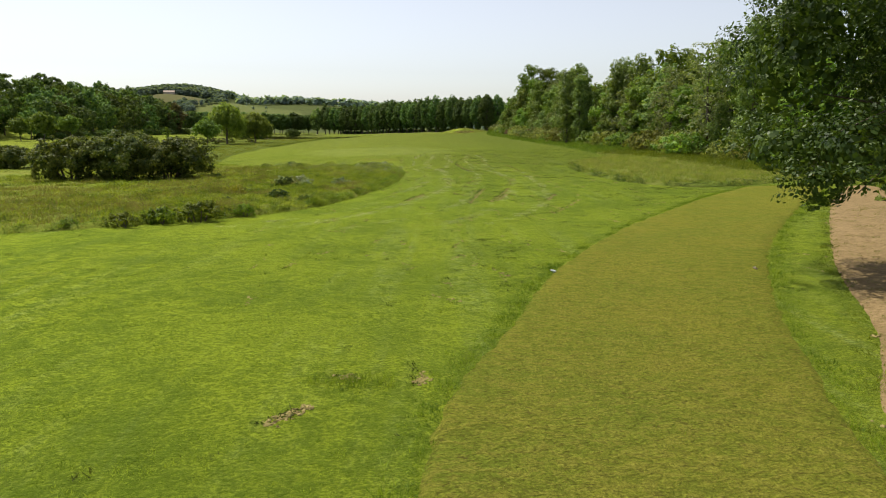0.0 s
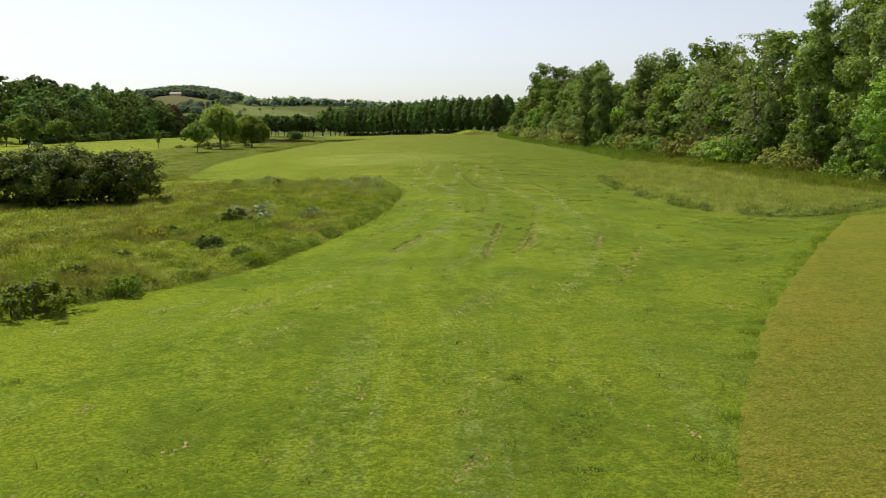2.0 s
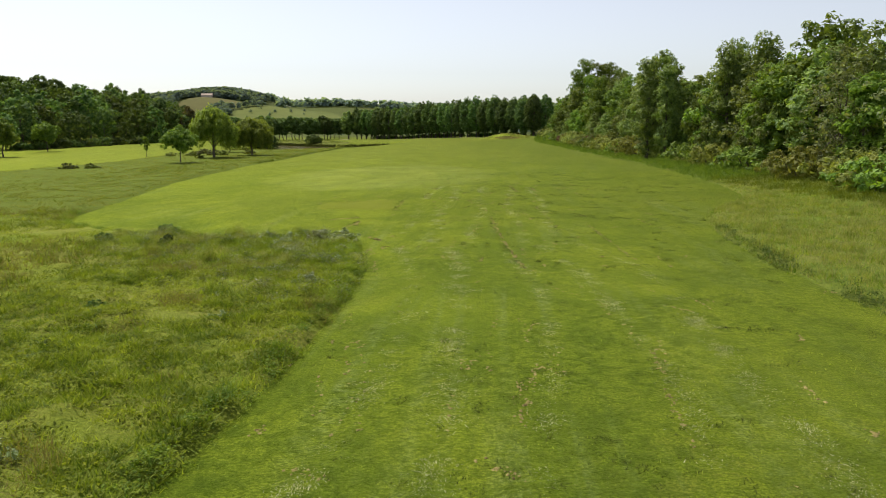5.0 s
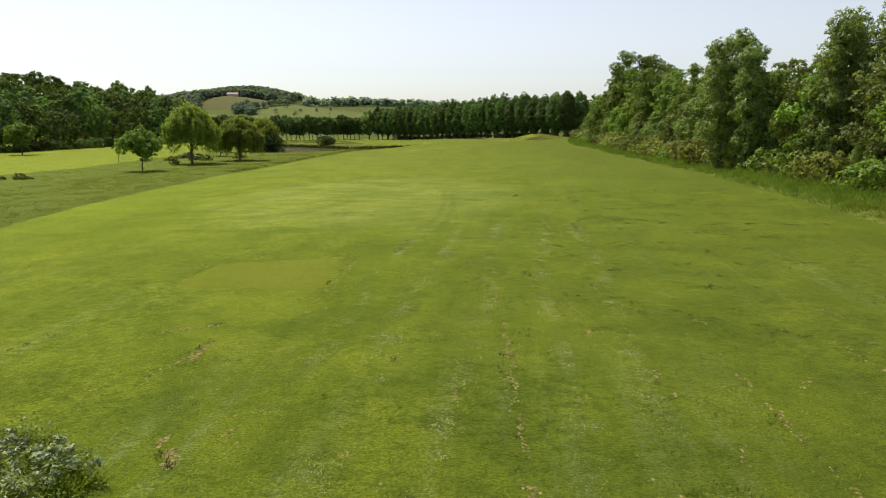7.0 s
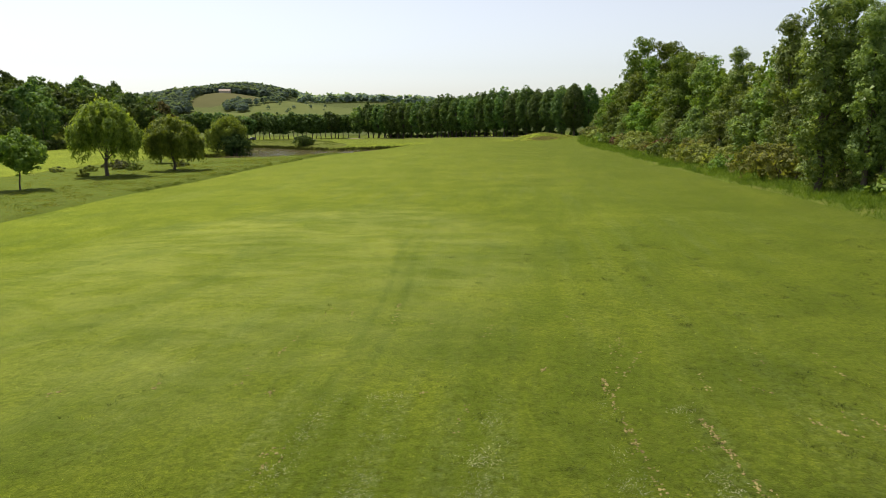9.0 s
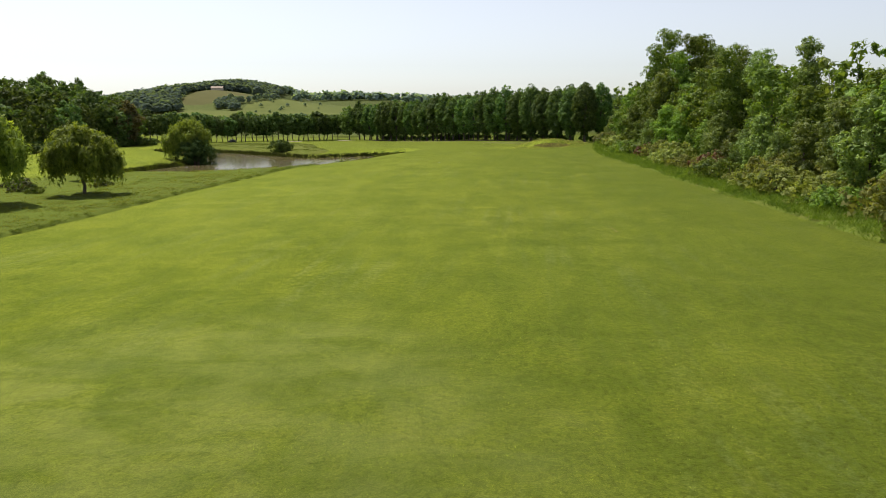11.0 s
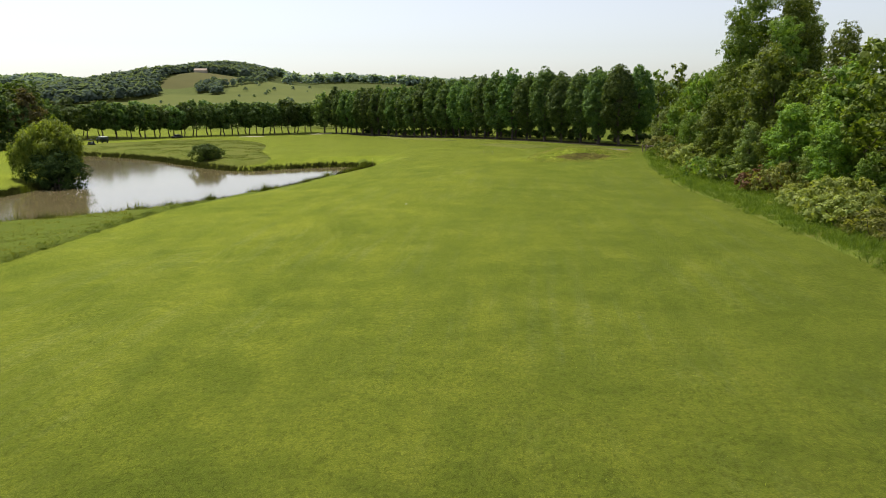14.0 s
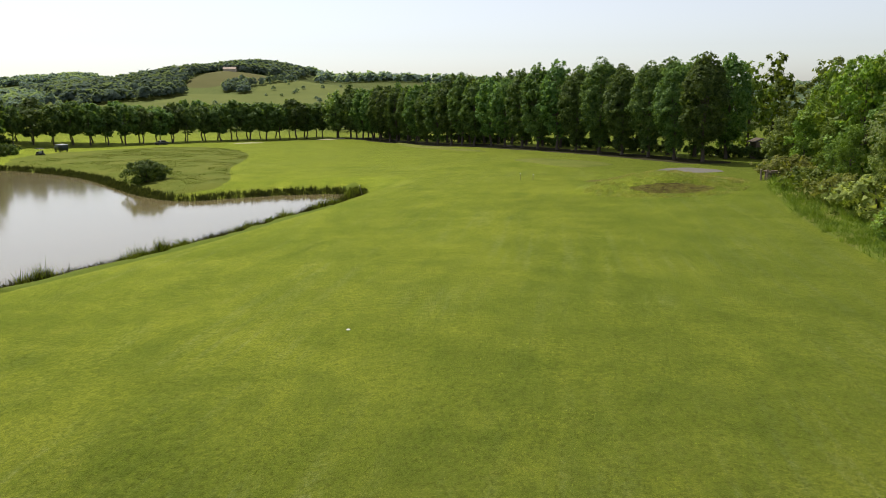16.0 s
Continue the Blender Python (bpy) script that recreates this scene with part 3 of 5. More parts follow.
for ring in ([(-60, 505), (-45, 478), (-25, 441), (-23, 436), (-30, 441), (-48, 470)], [(-15, 402), (-10, 392), (-4, 384), (2, 389), (3, 394), (-5, 401)]):
    sheet("rough_mound", smooth_curve(ring, per=5), 1.4, OLIVE, 0.25, 1.2, 0.15, 0.5, "olive unmown patch on the fairway", "rough grass")
sheet("hill_field", smooth_curve([(-457, 1148), (-474, 1215), (-484, 1285), (-445, 1304), (-405, 1288), (-384, 1240), (-378, 1190), (-400, 1202), (-412, 1170), (-425, 1142)], per=4), 25, FIELD_BROWN, 1.5, 5, label="brown ripe field on the hillside", category="field")
sheet("hill_meadow", smooth_curve([(-470, 930), (-436, 1005), (-428, 1065), (-420, 1102), (-362, 1112), (-370, 1165), (-369, 1210), (-360, 1275), (-400, 1330), (-390, 1440), (-300, 1400), (-230, 1240), (-180, 1080), (-220, 960), (-330, 900)], per=4), 30, FIELD_GREEN, 0.9, 5, label="pale green meadow below the hill", category="meadow")


def scatter(poly, density, seed, low=0.0, box=None):
    """Random places in a polygon, so many to the square metre."""
    rng = np.random.default_rng(seed)
    lo, hi = (poly.min(0), poly.max(0)) if box is None else (np.array(box[:2], float), np.array(box[2:], float))
    n = int(np.prod(hi - lo) * density)
    p = rng.uniform(lo, hi, (n, 2))
    p = p[inside(poly, p[:, 0], p[:, 1])]
    return p[edge_distance(poly, p[:, 0], p[:, 1]) > low] if low else p


def clumpy(p, size, keep, seed):
    """Thins places to patches; keep is the share of the noise that stays."""
    v = np.array([noise.noise(Vector((a / size, b / size, seed * 1.7))) for a, b in p]) if len(p) else np.zeros(0)
    return p[v > keep]


def grass(name, p, tall, blades, wide, material, label, seed=1, splay=0.5, on="", parent=None):
    """Tufts of bent blades at the places p, in one mesh."""
    rng = np.random.default_rng(seed)
    n = len(p) * blades
    base = np.repeat(p, blades, 0) + rng.normal(0, 0.12 + wide, (n, 2))
    z = np.repeat(on_sheet(on, p), blades) - 0.02
    tallness = np.repeat(rng.uniform(0.55, 1.25, len(p)), blades) * rng.uniform(0.6, 1.1, n) * tall
    turn = rng.uniform(0, 2 * np.pi, n)
    side = np.stack([np.cos(turn), np.sin(turn), np.zeros(n)], 1)
    out = np.stack([-np.sin(turn), np.cos(turn), np.zeros(n)], 1) * (rng.uniform(0.1, 1.0, n) * splay * tallness)[:, None]
    root = np.column_stack([base, z])
    mid = root + out * 0.35 + np.stack([np.zeros(n), np.zeros(n), tallness * 0.62], 1)
    tip = root + out + np.stack([np.zeros(n), np.zeros(n), tallness], 1)
    w = (rng.uniform(0.6, 1.2, n) * wide)[:, None]
    v = np.stack([root - side * w * 0.5, root + side * w * 0.5, mid + side * w * 0.42, mid - side * w * 0.42, tip], 1).reshape(-1, 3)
    i = np.arange(n)[:, None] * 5
    f = np.concatenate([i + np.array([0, 1, 2]), i + np.array([0, 2, 3]), i + np.array([3, 2, 4])], 1).reshape(-1, 3)
    return tagged(mesh_object(name, v, f, material, parent), label, "grass", kind="stuff")


# ---- trees and shrubs ----
def tube(path, radii, sides=7):
    """A tapered tube along a path: corners and faces."""
    path = np.array(path, float)
    v = []
    for k, (p, r) in enumerate(zip(path, radii)):
        d = path[min(k + 1, len(path) - 1)] - path[max(k - 1, 0)]
        d = d / max(np.linalg.norm(d), 1e-6)
        a = np.cross(d, (0.3, 1, 0.1))
        a /= np.linalg.norm(a)
        b = np.cross(d, a)
        for s in range(sides):
            q = 2 * math.pi * s / sides
            v.append(p + r * (math.cos(q) * a + math.sin(q) * b))
    i = np.arange(len(path) * sides).reshape(-1, sides)
    nxt = np.roll(i, -1, 1)
    return np.array(v), np.stack([i[:-1], nxt[:-1], nxt[1:], i[1:]], -1).reshape(-1, 4)


def joined(pieces):
    vs, fs, n = [], [], 0
    for v, f in pieces:
        vs.append(v)
        fs.append(f + n)
        n += len(v)
    return np.concatenate(vs), np.concatenate(fs)


def woody(rng, tall, girth, lobes, limbs, fork=0.35, sway=0.25):
    """A trunk with limbs that reach into the lobes of the crown."""
    top = np.array([rng.normal(0, sway), rng.normal(0, sway), tall * 0.86])
    line = [np.array([0, 0, -0.3])] + [top * u + np.array([rng.normal(0, sway * 0.5), rng.normal(0, sway * 0.5), 0]) * (u < 0.95) for u in (0.03, 0.18, 0.38, 0.6, 0.8, 1.0)]
    radii = [girth * r for r in (1.5, 1.15, 0.95, 0.8, 0.6, 0.38, 0.12)]
    pieces = [tube(line, radii, 8)]
    for _ in range(limbs):
        lobe = lobes[rng.integers(len(lobes))]
        u = rng.uniform(fork, 0.75)
        start = top * u
        end = np.array(lobe[:3]) + rng.normal(0, 0.35, 3) * np.array(lobe[3:6])
        mid = (start + end) / 2 + np.array([0, 0, -0.08 * np.linalg.norm(end - start)]) + rng.normal(0, 0.2, 3)
        r = girth * 0.42 * (1 - 0.5 * u)
        pieces.append(tube([start, mid, end], [r, r * 0.6, r * 0.15], 5))
    return joined(pieces)


def leaves_at(rng, p, nrm, size, long, droop=False, quads=False):
    """One leaf at each place, facing along nrm: corners and faces."""
    n = len(p)
    t = rng.normal(size=(n, 3))
    if droop:
        t = t * 0.35 + np.array([0, 0, -1.0])
    t -= nrm * np.sum(t * nrm, 1)[:, None]
    t /= np.maximum(np.linalg.norm(t, axis=1), 1e-6)[:, None]
    b = np.cross(nrm, t)
    s = (size * rng.uniform(0.6, 1.35, n))[:, None]
    t, b = t * s * long * 0.5, b * s * 0.5
    if quads:
        v = np.stack([p - t, p + b * 0.9 - t * 0.1, p + t, p - b * 0.9 - t * 0.1], 1).reshape(-1, 3)
        return v, np.arange(n * 4).reshape(-1, 4)
    v = np.stack([p - t * 0.8 + b, p - t * 0.8 - b, p + t * 1.1], 1).reshape(-1, 3)
    return v, np.arange(n * 3).reshape(-1, 3)


def unit(v):
    return v / np.maximum(np.linalg.norm(v, axis=1), 1e-6)[:, None]


def curtains(rng, lobes, clumps, per, size, spread_=0.2, shell=0.35, droop=3.0, long=2.8):
    """Leaves that hang in strings from the lobes of a weeping crown."""
    L = np.array(lobes, float)
    weight = L[:, 3] * L[:, 4] + L[:, 5] * (L[:, 3] + L[:, 4]) / 2
    pick = rng.choice(len(L), clumps, p=weight / weight.sum())
    d = unit(rng.normal(size=(clumps, 3)))
    centre = L[pick, :3] + d * L[pick, 3:6] * (1 - shell * rng.power(1.2, clumps) + rng.normal(0, 0.05, clumps))[:, None]
    n = clumps * per
    p = np.repeat(centre, per, 0) + rng.normal(0, spread_, (n, 3)) * np.array([1, 1, 0.75])
    p[:, 2] -= droop * rng.random(n) * np.repeat(rng.uniform(0.3, 1.0, clumps), per)
    nrm = unit(np.repeat(d, per, 0) * 0.8 + np.array([0, 0, 0.5]) + rng.normal(0, 0.45, (n, 3)))
    return leaves_at(rng, p, nrm, size, long, True)


def foliage(rng, lobes, clumps, per, size, bough=0.27, most=0.8, shell=0.5, flat=0.75, up=0.3, long=1.5, quads=False, each=20, ragged=0.10, core=95, core_size=0.0):
    """Leaves on the skins of many small boughs that cover the lobes of a crown, round a dark core of larger leaves."""
    L = np.array(lobes, float)
    R = L[:, 3:6].mean(1)
    weight = R ** 2
    total = clumps * per
    many = max(8, total // each)
    pick = rng.choice(len(L), many, p=weight / weight.sum())
    d = unit(rng.normal(size=(many, 3)) + np.array([0, 0, 0.25]))
    centre = L[pick, :3] + d * L[pick, 3:6] * (0.86 + rng.normal(0, ragged, many))[:, None]
    rc = np.minimum(R[pick] * bough, most) * rng.uniform(0.6, 1.3, many)
    own = rng.choice(many, int(total * 1.35), p=rc ** 2 / np.sum(rc ** 2))
    e = unit(rng.normal(size=(len(own), 3)) + d[own] * 0.7 + np.array([0, 0, 0.3]))
    p = centre[own] + e * (rc[own] * (1 - shell * rng.random(len(own)) ** 1.5))[:, None] * np.array([1, 1, flat]) + rng.normal(0, size * 0.35, (len(own), 3))
    deep = np.full(len(p), 9.0)
    for q in L:
        deep = np.minimum(deep, np.linalg.norm((p - q[:3]) / q[3:6], axis=1))
    keep = (deep > 0.72) | (rng.random(len(p)) < 0.15)
    p, e, out = p[keep][:total], e[keep][:total], d[own][keep][:total]
    nrm = unit(e * 0.75 + out * 0.2 + np.array([0, 0, up]) + rng.normal(0, 0.34, (len(p), 3)))
    v, f = leaves_at(rng, p, nrm, size, long, False, quads)
    if core:
        which = np.repeat(np.arange(len(L)), core)
        g = unit(rng.normal(size=(len(which), 3)))
        inner = L[which, :3] + g * L[which, 3:6] * rng.uniform(0.40, 0.68, (len(which), 1))
        wide = np.minimum(core_size, R[which] * 0.12) if core_size else float(np.median(R)) * 0.27
        cv, cf = leaves_at(rng, inner, unit(g + rng.normal(0, 0.3, g.shape)), wide, 1.2, False, quads)
        v, f = np.concatenate([v, cv]), np.concatenate([f, cf + len(v)])
    return v, f


def tree(name, seed, lobes, tall, girth, clumps, per, size, leaf, bark=BARK, limbs=10, label="", category="tree", group="", **how):
    """A tree at the origin: an empty at its foot with a trunk and a crown."""
    rng = np.random.default_rng(seed)
    ob = tagged(new(name), label, category, group)
    mesh_object("trunk", *woody(rng, tall, girth, lobes, limbs, how.pop("fork", 0.35)), bark, ob, smooth=True)
    mesh_object("crown", *(curtains if "droop" in how else foliage)(rng, lobes, clumps, per, size, **how), leaf, ob)
    return ob


def lobed(rng, tall, low, wide, count, egg=0.0, squash=0.8, fat=1.0, hub=0.47, dome=0.66):
    """Lobes of a crown between the heights low and tall; egg > 0 narrows it upward."""
    mid, half = (tall + low) / 2, (tall - low) / 2
    out = [(0, 0, mid, wide * hub, wide * hub, half * dome)]
    for k in range(count):
        u = (k + 0.5) / count * 2 - 1 + rng.uniform(-0.15, 0.15)
        prof = math.sqrt(max(0.05, 1 - u * u)) * (1 - egg * max(0, u))
        a = k * 2.4 + rng.uniform(-0.4, 0.4)
        r = wide * rng.uniform(0.24, 0.42) * fat
        reach = max(0.0, wide * prof - r * 0.9)
        out.append((reach * math.cos(a), reach * math.sin(a), mid + u * (half - r * 0.6), r, r, r * squash))
    return out


def place(master, x, y, scale=1.0, turn=0.0, tall=1.0, label="", sink=0.0):
    """A copy of a plant on the ground."""
    s = master.scale
    ob = copy_thing(master, pose(x, y, h1(x, y) - sink, 0, 0, turn) @ Matrix.Diagonal((scale / s.x, scale / s.y, scale * tall / s.z, 1)))
    return tagged(ob, label)


def settle(master, x, y, scale=1.0, turn=0.0, tall=1.0):
    """Puts the plant itself on the ground."""
    master.matrix_basis = pose(x, y, h1(x, y), 0, 0, turn) @ Matrix.Diagonal((scale, scale, scale * tall, 1))
    return master


def stand(masters, spots, seed, scales=(0.85, 1.15)):
    """Plants at spots (x, y, height of the copy over the master's): the first use of a master is the master itself."""
    rng, used = np.random.default_rng(seed), set()
    for k, (x, y, s) in enumerate(spots):
        m = masters[int(rng.integers(len(masters)))]
        wide, turn = s * rng.uniform(*scales), rng.uniform(0, 360)
        if m.name in used:
            place(m, x, y, wide, turn, s / wide)
        else:
            used.add(m.name)
            settle(m, x, y, wide, turn, s / wide)
    for m in masters:
        if m.name not in used:
            for o in (*m.children_recursive, m):
                bpy.data.objects.remove(o)


def shrub(name, seed, wide, deep, tall, clumps, per, size, leaf, label, category="shrub", group="", low=0.0, lobes=9, fall=0.45):
    """A bush that leafs down to the ground."""
    rng = np.random.default_rng(seed)
    ob = tagged(new(name), label, category, group)
    L = [(0, 0, tall * 0.42, wide * 0.62, deep * 0.62, tall * 0.42)]
    for k in range(lobes):
        a, q = k * 2.4, math.sqrt((k + 0.5) / lobes)
        r = tall * rng.uniform(0.28, 0.42)
        L.append((wide * 0.78 * q * math.cos(a), deep * 0.78 * q * math.sin(a), max(r * 0.8, low + (tall - r) * rng.uniform(0.6, 1.0) * (1 - fall * q * q)), r * 1.25, r * 1.25, r))
    stems = []
    for k in range(7):
        a = k * 0.9 + rng.uniform(-0.3, 0.3)
        end = np.array([math.cos(a) * wide * 0.5, math.sin(a) * deep * 0.5, tall * rng.uniform(0.5, 0.8)])
        root = end * np.array([0.25, 0.25, 0]) - np.array([0, 0, 0.2])
        stems.append(tube([root, (root + end) / 2 + rng.normal(0, 0.1, 3), end], [tall * 0.03, tall * 0.02, 0.01], 5))
    mesh_object("stems", *joined(stems), BARK, ob, smooth=True)
    mesh_object("leaves", *foliage(rng, L, clumps, per, size, each=30, core=30), leaf, ob)
    return ob


# ---- the row of tall trees across the end ----
def plane_tree(seed, clumps, per, size):
    rng = np.random.default_rng(seed)
    return tree("plane_tree", seed, lobed(rng, 18.6, 2.2, 4.5, 32, 0.08, 0.9, 0.85, 0.86, 0.95), 18, 0.30, clumps, per, size, LEAF_PLANE, BARK, 10,
                "tall dark green broadleaf with narrow egg-shaped crown, in a close row", "tree", "row of tall trees", bough=0.34, each=14, ragged=0.04, core=30)


rng = np.random.default_rng(5)
ROW_A, ROW_B = np.array((19.6, 398.3)), np.array((-84.0, 540.0))
row_dir = (ROW_B - ROW_A) / np.linalg.norm(ROW_B - ROW_A)
row_side = np.array((-row_dir[1], row_dir[0]))
spots = []
for lane in (0.0, -9.0):
    for k in range(25):
        q = ROW_A + row_dir * (k * 7.4 + (3.5 if lane else 0)) + row_side * (lane + rng.uniform(-0.5, 0.5))
        spots.append((q[0], q[1], rng.uniform(0.93, 1.06)))
stand([plane_tree(s, 760, 18, 0.29) for s in (11, 12)], [s for s in spots if s[1] < 432], 3, (0.92, 1.08))
stand([plane_tree(s, 450, 13, 0.43) for s in (13, 14, 15)], [s for s in spots if s[1] >= 432], 3, (0.92, 1.08))

rng2 = np.random.default_rng(16)
settle(tree("pale_tree", 16, lobed(rng2, 17.5, 2.0, 6.0, 20, 0.2, 0.85), 16, 0.3, 420, 14, 0.5, LEAF_POPLAR, BARK, 10, "pale green feathery tree ending the row", "tree"), -90, 541)
hedge = [shrub("row_hedge", 15, 3.8, 1.4, 1.5, 90, 7, 0.34, LEAF_DARK, "dark low hedge behind the row of tall trees", "hedge", "hedge behind the row", lobes=8)]
spots = []
for k in range(38):
    q = ROW_A + row_dir * (k * 4.8 - 4) + row_side * (-13.5 + rng.uniform(-0.6, 0.6))
    if k % 11 != 5:
        spots.append((q[0], q[1], rng.uniform(1.2, 1.8)))
stand(hedge, spots, 6, (0.85, 1.0))

# ---- the avenue of smaller trees ----
def avenue_tree(seed):
    rng = np.random.default_rng(seed)
    return tree("avenue_tree", seed, lobed(rng, 10.8, 2.6, 4.6, 14, 0.1, 0.85, 1.0, 0.78, 0.95), 9, 0.19, 180, 13, 0.50, LEAF_PLANE, BARK, 8,
                "dark green round-crowned tree with a bare straight trunk, in an avenue", "tree", "avenue trees", core=35)


line = smooth_curve([(-92, 548), (-112, 530), (-132, 508), (-150, 480), (-164, 450), (-172, 424)], False, 8)
step = np.r_[0, np.cumsum(np.linalg.norm(np.diff(line, axis=0), axis=1))]
spots = []
for lane in (0, 9):
    for d in np.arange(lane * 0.3, step[-1], 5.8):
        a, b = np.interp(d, step, line[:, 0]), np.interp(d, step, line[:, 1])
        spots.append((a - 0.8 * lane + rng.uniform(-0.6, 0.6), b + 0.6 * lane + rng.uniform(-0.6, 0.6), rng.uniform(0.9, 1.12) * (1.3 - 0.3 * d / step[-1])))
stand([avenue_tree(s) for s in (21, 22, 23)], spots, 4)

# ---- the wood along the right-hand side ----
def wood_tree(name, seed, tall, low, wide, leaf, label, count=13, egg=0.2, clumps=520, per=8, size=0.42, bark=BARK, **how):
    rng = np.random.default_rng(seed)
    return tree(name, seed, lobed(rng, tall, low, wide, count, egg, 0.85, 1.3), tall * 0.92, tall * 0.016, clumps, per, size, leaf, bark, 12, label, "tree", "wood beside the fairway", **how)


def wood_edge(y):
    """Where the wood's shrubs begin, across the fairway."""
    return np.interp(y, [70, 100, 125, 147, 160, 185, 240, 270, 300, 325, 352], [40, 36.0, 33.5, 31, 29.5, 27.8, 26, 24.6, 23.2, 21.2, 20.6])


poplar = [wood_tree("poplar_tree", s, 20, 1.5, 3.6, LEAF_POPLAR, "tall slender poplar with shimmering light green leaves", 20, 0.4, 660, 20, 0.19) for s in (31, 32)]
broad = [wood_tree("broadleaf_tree", s, 14, 1.0, 4.1, leaf, "dense mid-green broadleaf tree at the wood's edge", 12, 0.2, 450, 18, 0.205) for s, leaf in ((33, LEAF_OAK), (34, LEAF_POPLAR), (35, LEAF_LIME), (36, LEAF_POPLAR))]
middle = [wood_tree("wood_tree", s, 14, 1.0, 4.3, leaf, "leafy tree standing behind the wood's edge", 11, 0.2, 300, 12, 0.29, core=60) for s, leaf in ((47, LEAF_OAK), (48, LEAF_POPLAR), (49, LEAF_OAK))]
fresh = [wood_tree("fresh_green_tree", 37, 12, 0.8, 4.0, LEAF_LIME, "bright fresh-green young tree in the wood's edge", 20, 0.3, 520, 20, 0.18)]
grey = [wood_tree("grey_willow_tree", 38, 15, 1.0, 4.4, LEAF_GREY, "airy grey-green willow with loose crown", 22, 0.2, 260, 20, 0.17, ragged=0.25, core=12)]
stand(poplar, [(27.4, 186, 0.88), (30.4, 189, 0.93), (31.2, 185, 0.82), (29.5, 181.5, 0.78), (40, 97, 1.12), (43, 102, 1.05), (39, 91, 1.0), (38.6, 104.5, 0.92), (32.2, 210, 0.92), (34.5, 216, 0.85), (52, 372, 1.42), (56, 379, 1.38), (49, 364, 1.2),
               (43, 348, 1.0), (40, 262, 0.95)], 8, (0.92, 1.1))
giant = [wood_tree("tall_wood_tree", s, 25, 2, 5.6, leaf, "tall full-crowned tree rising above the wood", 16, 0.2, 760, 22, 0.23) for s, leaf in ((55, LEAF_OAK), (56, LEAF_POPLAR))]
stand(giant, [(34.6, 166, 0.70), (37.0, 169.5, 0.73), (38.8, 163.5, 0.74), (36.5, 351, 1.12), (41, 345, 1.05), (32.5, 345, 0.95), (30, 320, 0.72), (36, 333, 0.85), (43, 328, 0.85), (46, 357, 1.1), (30.5, 268, 0.72), (37, 276, 0.70), (42, 290, 0.74), (43, 308, 0.86)], 28, (0.85, 1.0))
stand(grey, [(37.5, 118, 1.04), (41, 124, 0.98), (35.5, 131, 0.85), (28, 340, 0.7)], 9)
stand(fresh, [(35.8, 149, 1.12), (31.5, 300, 1.0), (33.5, 245, 0.95), (37, 84, 1.0)], 10)
spots = []
rng = np.random.default_rng(17)
for back, gap, lo, hi in ((4.0, 6.4, 0.34, 0.84), (8.8, 6.6, 0.66, 1.22), (16, 8.4, 0.9, 1.15)):
    for y in np.arange(72, 376, gap):
        y = y + rng.uniform(-1.5, 1.5)
        crest = float(np.interp(y, [75, 110, 140, 158, 166, 174, 180, 185, 190, 230, 255, 280, 300, 330, 350, 380], [17, 15.5, 15.5, 15.5, 15.5, 14, 11, 11, 14.5, 16, 15, 15, 15.5, 16, 14, 13])) / 14 if back > 5 else 1.0
        spots.append((float(wood_edge(y)) + back + rng.uniform(-1, 1.5), y, rng.uniform(lo, hi) * crest))
back_wood = [wood_tree("back_tree", s, 16, 1.0, 5.4, leaf, "tall tree deep in the wood beside the fairway", 9, 0.15, 170, 11, 0.50, core=30) for s, leaf in ((45, LEAF_OAK), (46, LEAF_POPLAR))]
stand(broad, [s for s in spots if s[0] < wood_edge(s[1]) + 7.2], 12)
stand(middle, [s for s in spots if wood_edge(s[1]) + 7.2 <= s[0] < wood_edge(s[1]) + 14 and not 153 < s[1] < 173] + [(37.5, 147, 1.05), (40, 154, 1.05), (37, 140, 1.0), (43, 146, 1.2), (40, 136, 1.1), (36, 157.5, 0.95), (34, 169, 0.9)], 26)
stand(back_wood, [(x, y, s * 0.875) for x, y, s in spots if x >= wood_edge(y) + 14] + [(33, 424, 1.15), (40, 432, 1.28), (49, 428, 1.25), (60, 438, 1.3), (30, 436, 1.05)], 25)
bramble = [shrub("bramble_thicket", s, 3.2, 2.6, 2.3, 165, 16, 0.14, leaf, "sprawling pale-leaved bramble thicket at the wood's foot", "thicket", "thickets along the wood") for s, leaf in ((41, LEAF_BRAMBLE), (42, LEAF_BRAMBLE), (43, LEAF_OAK))]
stand(bramble, [(float(wood_edge(y)) + rng.uniform(0.2, 3.4), y + rng.uniform(-2, 2), rng.choice([0.5, 0.75, 1.0, 1.35, 1.7]) * rng.uniform(0.85, 1.15)) for y in np.arange(72, 358, 3.9)], 13, (0.8, 1.2))
russet = [shrub("russet_shrub", 44, 2.6, 2.4, 3.4, 240, 8, 0.28, LEAF_RUSSET, "russet-leaved shrub among the green thickets", "shrub")]
stand(russet, [(27.5, 262, 1.0), (24.5, 302, 0.9)], 14)

